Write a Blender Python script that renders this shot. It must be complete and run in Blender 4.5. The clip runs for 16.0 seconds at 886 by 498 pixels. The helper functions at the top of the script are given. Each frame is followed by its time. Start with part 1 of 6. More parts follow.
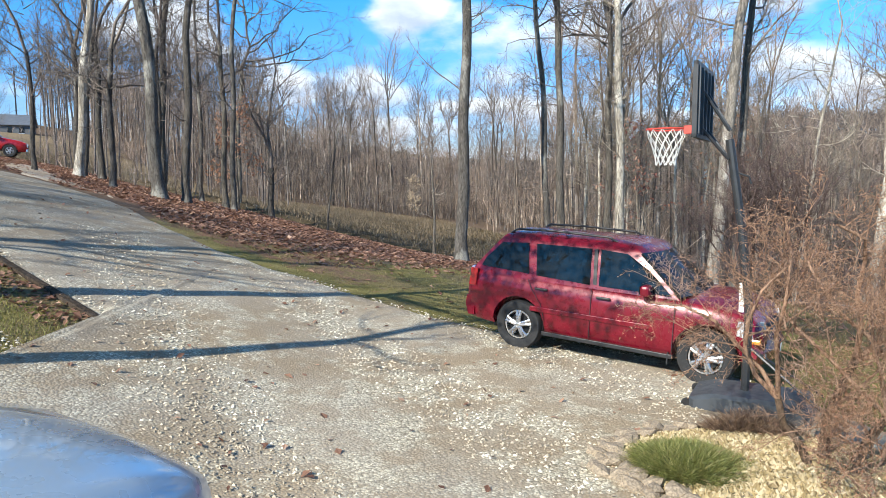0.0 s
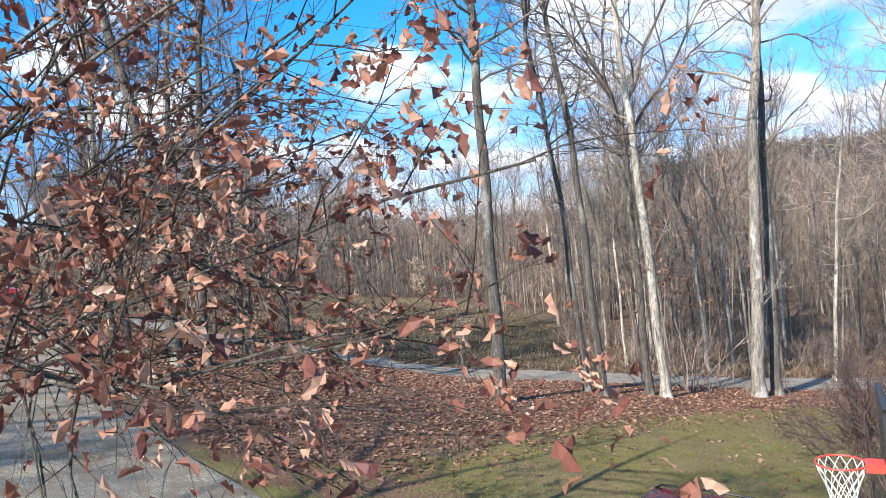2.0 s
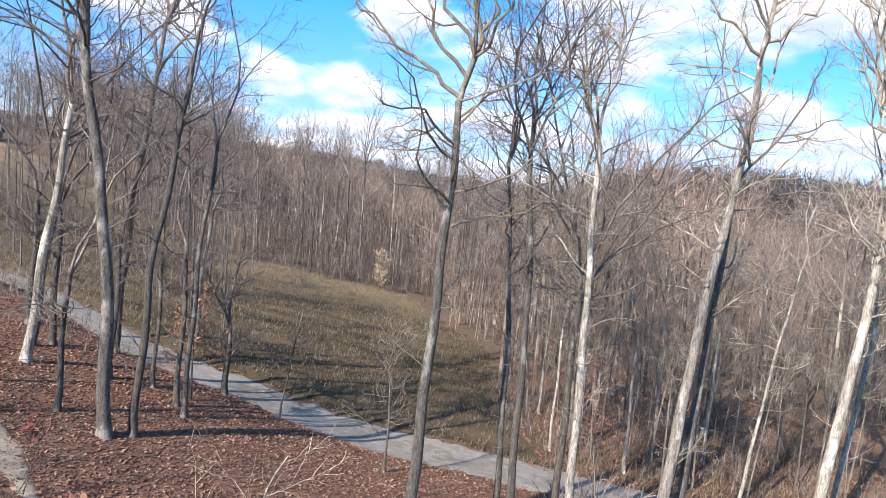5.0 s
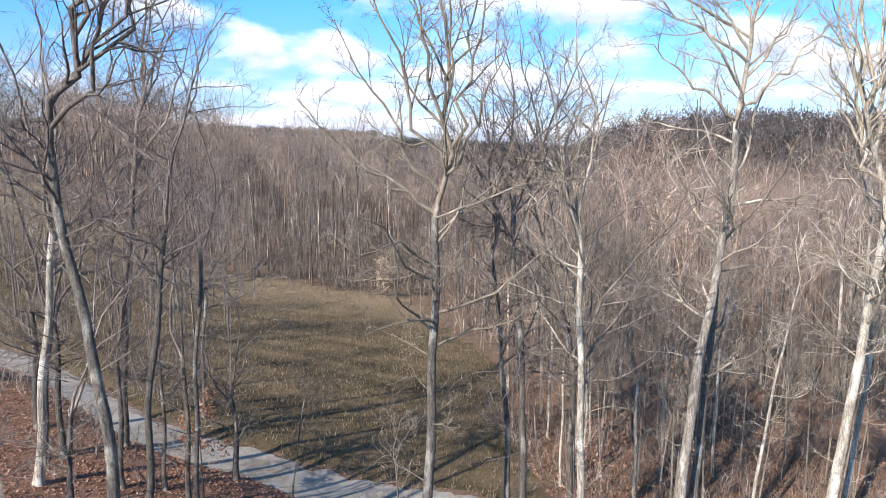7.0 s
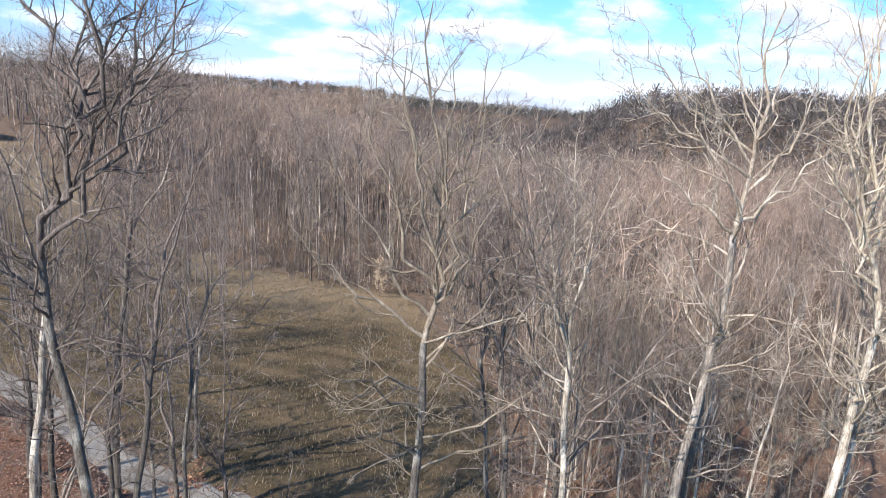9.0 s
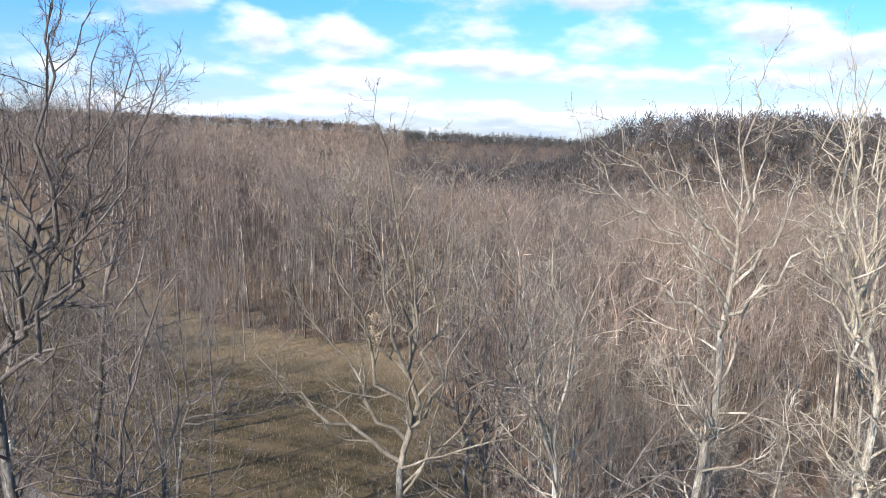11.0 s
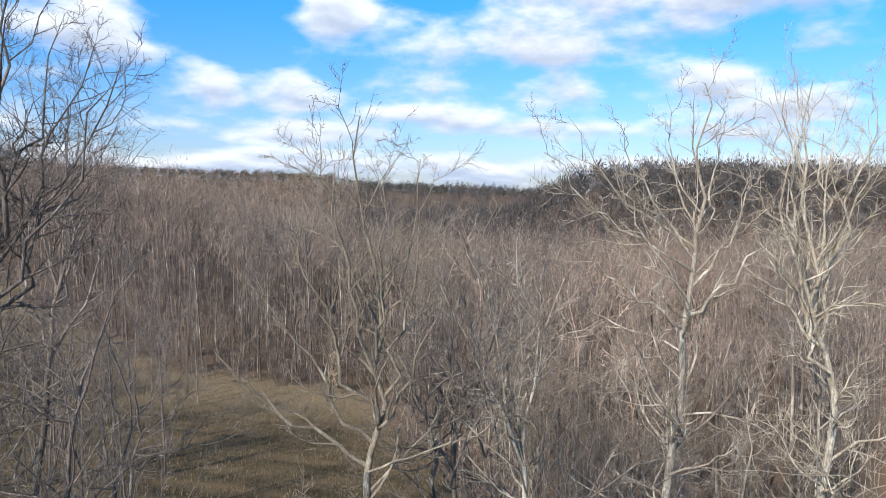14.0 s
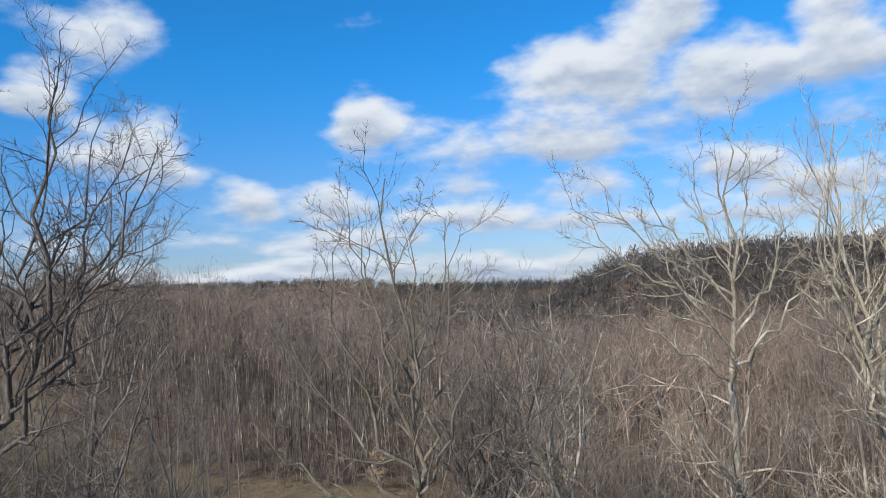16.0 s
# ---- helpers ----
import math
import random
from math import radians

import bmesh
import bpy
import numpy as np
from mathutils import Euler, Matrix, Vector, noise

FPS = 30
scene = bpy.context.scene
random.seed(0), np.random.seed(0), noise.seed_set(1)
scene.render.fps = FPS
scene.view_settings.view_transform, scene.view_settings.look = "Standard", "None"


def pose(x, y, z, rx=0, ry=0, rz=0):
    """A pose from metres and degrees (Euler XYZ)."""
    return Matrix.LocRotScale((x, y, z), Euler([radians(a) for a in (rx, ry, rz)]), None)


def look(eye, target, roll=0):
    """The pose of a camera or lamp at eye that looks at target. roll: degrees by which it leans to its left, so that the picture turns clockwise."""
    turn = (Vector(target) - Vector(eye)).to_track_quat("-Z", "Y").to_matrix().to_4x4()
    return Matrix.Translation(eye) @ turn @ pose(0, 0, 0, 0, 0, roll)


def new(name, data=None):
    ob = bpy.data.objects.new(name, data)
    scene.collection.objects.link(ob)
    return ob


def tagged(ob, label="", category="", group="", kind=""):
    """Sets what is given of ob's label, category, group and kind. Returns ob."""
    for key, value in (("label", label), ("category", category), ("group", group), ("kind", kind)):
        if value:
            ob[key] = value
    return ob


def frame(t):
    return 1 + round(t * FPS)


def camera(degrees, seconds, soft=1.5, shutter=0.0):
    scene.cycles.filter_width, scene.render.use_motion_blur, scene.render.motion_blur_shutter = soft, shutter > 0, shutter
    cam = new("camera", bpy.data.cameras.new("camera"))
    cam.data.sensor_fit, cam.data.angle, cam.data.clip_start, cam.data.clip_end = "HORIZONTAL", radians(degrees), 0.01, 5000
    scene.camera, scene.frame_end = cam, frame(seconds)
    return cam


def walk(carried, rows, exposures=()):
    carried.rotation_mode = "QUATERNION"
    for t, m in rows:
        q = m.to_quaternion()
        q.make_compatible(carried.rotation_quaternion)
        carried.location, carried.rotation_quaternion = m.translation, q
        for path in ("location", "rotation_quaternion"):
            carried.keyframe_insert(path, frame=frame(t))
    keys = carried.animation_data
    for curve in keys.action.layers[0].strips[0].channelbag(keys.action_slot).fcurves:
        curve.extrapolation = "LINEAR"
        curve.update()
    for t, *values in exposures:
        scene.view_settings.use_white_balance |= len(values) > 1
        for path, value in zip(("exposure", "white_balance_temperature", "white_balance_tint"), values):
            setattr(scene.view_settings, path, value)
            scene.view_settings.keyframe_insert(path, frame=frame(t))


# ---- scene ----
cam = camera(65.2, 16.0, soft=0.6)
PATH = [
    (0.0, (1.68, -1.588, 2.526), (1.633, 0.401, 2.324), -0.3),
    (0.5, (1.508, -1.404, 3.312), (1.447, 0.58, 3.069), -0.9),
    (1.0, (1.248, -1.303, 4.177), (1.202, 0.689, 4.008), 0.3),
    (1.5, (1.273, -0.909, 4.724), (1.21, 1.09, 4.766), -1.4),
    (2.0, (0.459, -0.222, 5.76), (0.433, 1.777, 5.723), -5.8),
    (2.5, (0.615, -0.254, 6.916), (0.605, 1.741, 6.774), -1.5),
    (3.0, (1.376, -0.573, 8.154), (1.325, 1.417, 7.967), -1.2),
    (3.5, (1.573, -0.431, 9.478), (1.536, 1.556, 9.255), -1.6),
    (4.0, (1.615, -0.384, 10.642), (1.619, 1.607, 10.446), 4.0),
    (4.2, (1.339, -0.564, 11.002), (1.367, 1.428, 10.829), 4.8),
    (6.3, (1.936, 0.104, 16.907), (1.974, 2.085, 16.639), 8.0),
    (6.5, (2.026, 0.095, 17.423), (2.074, 2.068, 17.102), 8.4),
    (7.0, (1.82, 0.224, 19.171), (1.862, 2.202, 18.879), 0.7),
    (7.5, (1.636, 0.425, 21.182), (1.674, 2.391, 20.82), 0.1),
    (8.0, (1.775, 0.699, 22.73), (1.817, 2.647, 22.284), 0.6),
    (8.5, (2.041, 1.121, 24.515), (2.086, 3.069, 24.068), 2.0),
    (8.7, (2.046, 1.196, 24.986), (2.088, 3.153, 24.575), 2.7),
    (10.8, (3.209, 2.866, 28.8), (3.24, 4.815, 28.354), 4.0),
    (11.0, (3.124, 2.939, 28.826), (3.156, 4.911, 28.496), 1.1),
    (11.5, (3.02, 3.099, 28.702), (3.052, 5.091, 28.526), -4.3),
    (12.0, (3.228, 2.791, 28.04), (3.236, 4.786, 28.171), 1.7),
    (12.5, (2.817, 3.214, 27.828), (2.854, 5.212, 27.902), 2.6),
    (13.0, (2.881, 3.126, 27.624), (2.951, 5.107, 27.359), -3.5),
    (13.5, (2.732, 2.927, 27.4), (2.849, 4.895, 27.061), -6.1),
    (14.0, (2.787, 2.8, 26.812), (2.945, 4.785, 26.628), 0.7),
    (14.5, (2.865, 2.903, 26.425), (3.014, 4.896, 26.353), 2.2),
    (15.0, (3.011, 2.854, 25.935), (3.144, 4.848, 26.018), 3.3),
    (15.5, (3.018, 2.746, 25.536), (3.119, 4.73, 25.765), 3.4),
    (16.0, (3.029, 2.669, 25.282), (3.086, 4.665, 25.386), -3.0),
]
walk(cam, [(t, look(e, g, r)) for t, e, g, r in PATH], [(0, 0.76, 6500, 8), (1.5, 0.92, 6500, 11), (2.5, 0.99, 6500, 14), (4.0, 0.98, 6500, 16), (8.7, 0.95, 6500, 16), (11.2, 0.84, 6500, 12), (12.0, 0.28, 6500, 9), (12.5, 0.22, 6500, 10), (13.0, 0.22, 6500, 10), (13.5, 0.50, 6500, 12), (14.2, 0.53, 6500, 11), (15, 0.22, 6500, 10), (16, 0.10, 6500, 10)])

# world and light
SUN_DIR = Vector((-0.61, -0.79, 0.67)).normalized()
world = bpy.data.worlds.new("world")
scene.world = world
world.use_nodes = True


def build_world(nt):
    n, l = nt.nodes, nt.links
    n.clear()
    out = n.new("ShaderNodeOutputWorld")
    bg = n.new("ShaderNodeBackground")
    bg.inputs["Strength"].default_value = 0.075
    sky = n.new("ShaderNodeTexSky")
    sky.sky_type = "NISHITA"
    sky.sun_disc = False
    sky.sun_elevation = math.asin(SUN_DIR.z)
    sky.sun_rotation = math.atan2(SUN_DIR.x, SUN_DIR.y)
    sky.air_density, sky.dust_density, sky.ozone_density = 1.0, 0.4, 2.0
    tc = n.new("ShaderNodeTexCoord")
    sep = n.new("ShaderNodeSeparateXYZ")
    l.new(tc.outputs["Generated"], sep.inputs[0])

    def m(op, a, b=None, c=None, clamp=False):
        q = n.new("ShaderNodeMath")
        q.operation, q.use_clamp = op, clamp
        for i, v in enumerate((a, b, c)):
            if v is None:
                continue
            if isinstance(v, (int, float)):
                q.inputs[i].default_value = v
            else:
                l.new(v, q.inputs[i])
        return q.outputs[0]

    az = m("ARCTAN2", sep.outputs[0], sep.outputs[1])
    el = m("ARCSINE", sep.outputs[2])
    # cumulus: billows in the direction, flattened towards the horizon
    comb = n.new("ShaderNodeCombineXYZ")
    l.new(m("MULTIPLY", az, 1.0), comb.inputs[0])
    lift = m("POWER", m("MAXIMUM", el, 0.004), 0.75)
    l.new(m("MULTIPLY", lift, 1.9), comb.inputs[1])
    comb.inputs[2].default_value = 3.7

    def fbm(vec, scale, detail, rough, off=(0, 0, 0)):
        mp = n.new("ShaderNodeMapping")
        mp.inputs["Location"].default_value = off
        l.new(vec, mp.inputs["Vector"])
        t = n.new("ShaderNodeTexNoise")
        t.inputs["Scale"].default_value, t.inputs["Detail"].default_value = scale, detail
        t.inputs["Roughness"].default_value = rough
        l.new(mp.outputs[0], t.inputs["Vector"])
        return t.outputs["Fac"]

    big = fbm(comb.outputs[0], 3.2, 2, 0.5, (1.2, 4.1, 0))
    fine = fbm(comb.outputs[0], 7.0, 7, 0.52, (0.3, 2.0, 0))
    above = fbm(comb.outputs[0], 7.0, 5, 0.52, (0.3, 2.03, 0))
    # banks of cloud: azimuth, elevation, half width, half height (degrees), weight
    banks = [(-26.6, 18.8, 5.6, 2.6, .34), (-29.3, 14.6, 3.5, 1.1, .30), (-22.8, 11.0, 4.4, 3.3, .33), (-29.2, 4.3, 3.7, 1.6, .26), (-13.9, 6.7, 2.8, 2.0, .34), (-7.6, 7.7, 3.7, 2.3, .33),
             (-4.0, 13.1, 2.8, 2.3, .33), (2.7, 9.9, 6.1, 3.0, .36), (10.6, 11.8, 5.1, 2.8, .36), (15.0, 14.2, 7.9, 4.0, .38), (20.6, 19.7, 4.0, 3.5, .36), (25.5, 15.2, 7.0, 3.5, .38),
             (32.3, 16.3, 3.7, 5.6, .40), (13.8, 7.5, 4.0, 1.7, .35), (24.3, 7.7, 6.1, 1.7, .35), (31.0, 5.9, 5.1, 1.4, .33), (-8.3, 4.2, 12.2, 1.2, .30), (4.2, 5.3, 5.6, 1.4, .33),
             (14.7, 4.6, 9.3, 1.0, .32), (27.0, 4.2, 9.3, 0.8, .30), (-6.0, 2.3, 19.6, 0.7, .26), (10, 1.4, 70, 1.3, .33), (8, 34, 16, 6, .20), (60, 18, 16, 12, .36), (-75, 22, 16, 12, .36)]
    tot = lean = mass = None
    for a, e, w, h, wt in banks:
        w, h = 1.25 * w, 1.25 * h
        da = m("DIVIDE", m("SUBTRACT", az, radians(a)), radians(w))
        de = m("DIVIDE", m("SUBTRACT", el, radians(e)), radians(h))
        q = m("EXPONENT", m("MULTIPLY", m("ADD", m("MULTIPLY", da, da), m("MULTIPLY", de, de)), -1.0))
        q = m("MULTIPLY", q, wt)
        tot = q if tot is None else m("MAXIMUM", tot, q)
        # how high in its bank a direction lies
        p = m("POWER", q, 2.0)
        lean = m("MULTIPLY", p, de) if lean is None else m("MULTIPLY_ADD", p, de, lean)
        mass = p if mass is None else m("ADD", mass, p)
    body = m("ADD", m("MULTIPLY", big, 0.22), tot)
    dens = m("ADD", m("MULTIPLY", fine, 0.85), body)
    ramp = n.new("ShaderNodeMapRange")
    ramp.interpolation_type = "SMOOTHSTEP"
    ramp.inputs["From Min"].default_value, ramp.inputs["From Max"].default_value = 0.655, 0.88
    l.new(dens, ramp.inputs["Value"])
    # sunlit heads above, grey undersides below, broken by the billows
    level = m("DIVIDE", lean, m("ADD", mass, 0.0005))
    puff = m("MULTIPLY", m("SUBTRACT", fine, above), 5.0)
    shade = n.new("ShaderNodeMapRange")
    shade.interpolation_type = "SMOOTHSTEP"
    shade.inputs["From Min"].default_value, shade.inputs["From Max"].default_value = -0.75, 0.85
    l.new(m("ADD", m("MULTIPLY", level, -1.0), m("SUBTRACT", m("MULTIPLY", m("SUBTRACT", dens, 0.86), 2.2), puff)), shade.inputs["Value"])
    ccol = n.new("ShaderNodeMix")
    ccol.data_type = "RGBA"
    ccol.inputs["A"].default_value, ccol.inputs["B"].default_value = (9.6, 10.3, 11.2, 1), (5.0, 6.1, 8.0, 1)
    l.new(shade.outputs[0], ccol.inputs["Factor"])
    blue = n.new("ShaderNodeMix")
    blue.data_type, blue.blend_type = "RGBA", "MULTIPLY"
    tint = n.new("ShaderNodeMapRange")
    tint.interpolation_type = "SMOOTHSTEP"
    tint.inputs["From Min"].default_value, tint.inputs["From Max"].default_value = radians(0), radians(20)
    tint.inputs["To Min"].default_value, tint.inputs["To Max"].default_value = 0.0, 1.0
    l.new(el, tint.inputs["Value"])
    blue.inputs["Factor"].default_value = 1.0
    hue = n.new("ShaderNodeMix")
    hue.data_type = "RGBA"
    hue.inputs["A"].default_value, hue.inputs["B"].default_value = (0.80, 0.98, 1.45, 1), (0.21, 1.31, 2.18, 1)
    l.new(tint.outputs[0], hue.inputs["Factor"])
    # added tint: unseen upper sky less blue than above the hills, to warm shadows
    zenith = n.new("ShaderNodeMapRange")
    zenith.interpolation_type = "SMOOTHSTEP"
    zenith.inputs["From Min"].default_value, zenith.inputs["From Max"].default_value = radians(32), radians(58)
    l.new(el, zenith.inputs["Value"])
    high = n.new("ShaderNodeMix")
    high.data_type = "RGBA"
    l.new(zenith.outputs[0], high.inputs["Factor"])
    l.new(hue.outputs["Result"], high.inputs["A"])
    high.inputs["B"].default_value = (1.30, 1.15, 0.95, 1)
    l.new(high.outputs["Result"], blue.inputs["B"])
    l.new(sky.outputs[0], blue.inputs["A"])
    mix = n.new("ShaderNodeMix")
    mix.data_type = "RGBA"
    l.new(ramp.outputs[0], mix.inputs["Factor"])
    l.new(blue.outputs["Result"], mix.inputs["A"])
    l.new(ccol.outputs["Result"], mix.inputs["B"])
    l.new(mix.outputs["Result"], bg.inputs["Color"])
    l.new(bg.outputs[0], out.inputs["Surface"])


build_world(world.node_tree)
sun = new("sun", bpy.data.lights.new("sun", "SUN"))
sun.data.energy, sun.data.angle, sun.data.color = 5.0, radians(0.53), (1.0, 0.945, 0.835)
sun.matrix_world = look((0, 0, 60), Vector((0, 0, 60)) - SUN_DIR)


# materials
def nodes_of(name):
    mt = bpy.data.materials.new(name)
    mt.use_nodes = True
    nt = mt.node_tree
    return mt, nt, nt.nodes, nt.links, nt.nodes["Principled BSDF"]


def noise_node(nt, scale, detail=4, rough=0.55, coord="Object", stretch=None):
    tc = nt.nodes.new("ShaderNodeTexCoord")
    t = nt.nodes.new("ShaderNodeTexNoise")
    t.inputs["Scale"].default_value, t.inputs["Detail"].default_value, t.inputs["Roughness"].default_value = scale, detail, rough
    if stretch:
        mp = nt.nodes.new("ShaderNodeMapping")
        mp.inputs["Scale"].default_value = stretch
        nt.links.new(tc.outputs[coord], mp.inputs["Vector"])
        nt.links.new(mp.outputs[0], t.inputs["Vector"])
    else:
        nt.links.new(tc.outputs[coord], t.inputs["Vector"])
    return t.outputs["Fac"]


def ramp_node(nt, fac, stops):
    r = nt.nodes.new("ShaderNodeValToRGB")
    el = r.color_ramp.elements
    while len(el) < len(stops):
        el.new(0.5)
    for e, (p, c) in zip(el, stops):
        e.position, e.color = p, (*c, 1)
    nt.links.new(fac, r.inputs["Fac"])
    return r.outputs["Color"]


def mixc(nt, fac, a, b, blend="MIX"):
    q = nt.nodes.new("ShaderNodeMix")
    q.data_type, q.blend_type = "RGBA", blend
    for key, v in (("Factor", fac), ("A", a), ("B", b)):
        s = q.inputs[key]
        if isinstance(v, (int, float)):
            s.default_value = v
        elif isinstance(v, tuple):
            s.default_value = (*v, 1)
        else:
            nt.links.new(v, s)
    return q.outputs["Result"]


def remap(nt, v, a, b, c=0.0, d=1.0):
    q = nt.nodes.new("ShaderNodeMapRange")
    q.interpolation_type = "SMOOTHSTEP"
    for k, x in zip(("From Min", "From Max", "To Min", "To Max"), (a, b, c, d)):
        q.inputs[k].default_value = x
    nt.links.new(v, q.inputs["Value"])
    return q.outputs[0]


def bump(nt, height, strength, dist, bsdf):
    b = nt.nodes.new("ShaderNodeBump")
    b.inputs["Strength"].default_value, b.inputs["Distance"].default_value = strength, dist
    nt.links.new(height, b.inputs["Height"])
    nt.links.new(b.outputs[0], bsdf.inputs["Normal"])


def plain(name, col, rough=0.6, metal=0.0, var=0.12, scale=9.0, spec=0.5, coat=0.0):
    mt, nt, n, l, b = nodes_of(name)
    f = noise_node(nt, scale, 5)
    dark = tuple(c * (1 - var) for c in col)
    lite = tuple(min(1, c * (1 + var)) for c in col)
    l.new(ramp_node(nt, f, [(0.3, dark), (0.7, lite)]), b.inputs["Base Color"])
    g = noise_node(nt, scale * 3.1, 3)
    l.new(remap(nt, g, 0.3, 0.7, max(0, rough - 0.06), min(1, rough + 0.08)), b.inputs["Roughness"])
    b.inputs["Metallic"].default_value = metal
    b.inputs["Specular IOR Level"].default_value = spec
    b.inputs["Coat Weight"].default_value = coat
    return mt


def bark(name, dark, lite, patch, patchiness, island=False, spread=1.0):
    mt, nt, n, l, b = nodes_of(name)
    f = noise_node(nt, 5.0, 7, 0.65, stretch=(2.2, 2.2, 0.35))
    base = ramp_node(nt, f, [(0.32, dark), (0.68, lite)])
    p = noise_node(nt, 0.9, 4, 0.6, stretch=(1, 1, 0.5))
    col = mixc(nt, remap(nt, p, 0.60 - patchiness, 0.70 - patchiness), base, patch)
    tone = [(0.0, (0.72, 0.70, 0.70)), (0.5, (1, 0.98, 0.95)), (1.0, (1.25, 1.2, 1.12))]
    if island:
        geo = n.new("ShaderNodeNewGeometry")
        rnd = geo.outputs["Random Per Island"]
        tone = [(0.0, tuple(1 - spread * k for k in (0.40, 0.42, 0.42))), (0.5, (0.95, 0.93, 0.91)), (1.0, tuple(1 + spread * k for k in (0.36, 0.32, 0.27)))]
        # stands of other kinds: greyer, mauve or russet
        stand = noise_node(nt, 0.022, 3, 0.6)
        col = mixc(nt, 1.0, col, ramp_node(nt, stand, [(0.34, (0.72, 0.72, 0.70)), (0.46, (0.95, 0.93, 0.92)), (0.56, (1.10, 1.01, 0.95)), (0.66, (1.20, 1.06, 0.95))]), "MULTIPLY")
        clump = noise_node(nt, 0.11, 2, 0.5)
        col = mixc(nt, 1.0, col, ramp_node(nt, clump, [(0.36, (0.62, 0.62, 0.63)), (0.5, (0.95, 0.95, 0.95)), (0.64, (1.28, 1.26, 1.23))]), "MULTIPLY")
    else:
        fis = noise_node(nt, 16.0, 5, 0.7, stretch=(2.6, 2.6, 0.45))
        col = mixc(nt, 1.0, col, ramp_node(nt, fis, [(0.36, (0.42, 0.40, 0.39)), (0.52, (1.0, 1.0, 1.0)), (0.7, (1.28, 1.26, 1.22))]), "MULTIPLY")
        inf = n.new("ShaderNodeObjectInfo")
        rnd = inf.outputs["Random"]
    col = mixc(nt, 1.0, col, ramp_node(nt, rnd, tone), "MULTIPLY")
    l.new(col, b.inputs["Base Color"])
    b.inputs["Roughness"].default_value = 0.9
    b.inputs["Specular IOR Level"].default_value = 0.2
    if not island:
        bump(nt, fis, 1.0, 0.05, b)
    return mt


BARK = bark("grey_bark", (0.062, 0.056, 0.050), (0.185, 0.170, 0.152), (0.30, 0.292, 0.262), 0.10)
BARK_DARK = bark("dark_bark", (0.048, 0.043, 0.038), (0.150, 0.137, 0.122), (0.24, 0.234, 0.21), 0.05)
BARK_PALE = bark("pale_bark", (0.14, 0.123, 0.102), (0.58, 0.533, 0.455), (0.70, 0.665, 0.59), 0.09)
TWIG = bark("twig_bark", (0.105, 0.089, 0.078), (0.315, 0.275, 0.245), (0.40, 0.362, 0.325), 0.05)
TWIG_PALE = bark("pale_twig_bark", (0.20, 0.170, 0.133), (0.64, 0.562, 0.455), (0.70, 0.635, 0.53), 0.08)
# cloud shade and haze over the distant slopes, put into the bark colour
RIDGE_SHADE = bark("shaded_ridge_bark", (0.044, 0.042, 0.043), (0.125, 0.117, 0.117), (0.15, 0.143, 0.142), 0.05, island=True)
FOREST_TRUNK = bark("forest_trunk_bark", (0.070, 0.060, 0.052), (0.190, 0.165, 0.142), (0.33, 0.298, 0.26), 0.08, island=True)
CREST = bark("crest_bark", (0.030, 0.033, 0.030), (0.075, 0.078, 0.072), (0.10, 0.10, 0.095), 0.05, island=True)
FOREST = bark("forest_bark", (0.086, 0.073, 0.066), (0.305, 0.262, 0.234), (0.40, 0.357, 0.325), 0.05, island=True, spread=1.3)
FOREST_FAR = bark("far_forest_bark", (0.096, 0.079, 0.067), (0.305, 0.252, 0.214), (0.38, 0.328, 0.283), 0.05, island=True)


def leaf_material(name, stops):
    mt, nt, n, l, b = nodes_of(name)
    geo = n.new("ShaderNodeNewGeometry")
    col = ramp_node(nt, geo.outputs["Random Per Island"], stops)
    f = noise_node(nt, 30.0, 3)
    col = mixc(nt, 1.0, col, ramp_node(nt, f, [(0.3, (0.8, 0.8, 0.8)), (0.7, (1.15, 1.1, 1.1))]), "MULTIPLY")
    l.new(col, b.inputs["Base Color"])
    b.inputs["Roughness"].default_value = 0.55
    tr = n.new("ShaderNodeBsdfTranslucent")
    l.new(col, tr.inputs["Color"])
    mx = n.new("ShaderNodeMixShader")
    mx.inputs[0].default_value = 0.3
    l.new(b.outputs[0], mx.inputs[1]), l.new(tr.outputs[0], mx.inputs[2])
    l.new(mx.outputs[0], n["Material Output"].inputs["Surface"])
    return mt


OAK_LEAF = leaf_material("dry_oak_leaf", [(0.0, (0.105, 0.036, 0.033)), (0.35, (0.225, 0.085, 0.058)), (0.7, (0.36, 0.175, 0.112)), (1.0, (0.54, 0.36, 0.255))])
LITTER = leaf_material("leaf_litter", [(0.0, (0.11, 0.052, 0.034)), (0.4, (0.215, 0.112, 0.074)), (0.75, (0.33, 0.185, 0.122)), (1.0, (0.50, 0.33, 0.23))])
BUD = leaf_material("bud_leaf", [(0.0, (0.26, 0.115, 0.065)), (1.0, (0.48, 0.285, 0.17))])


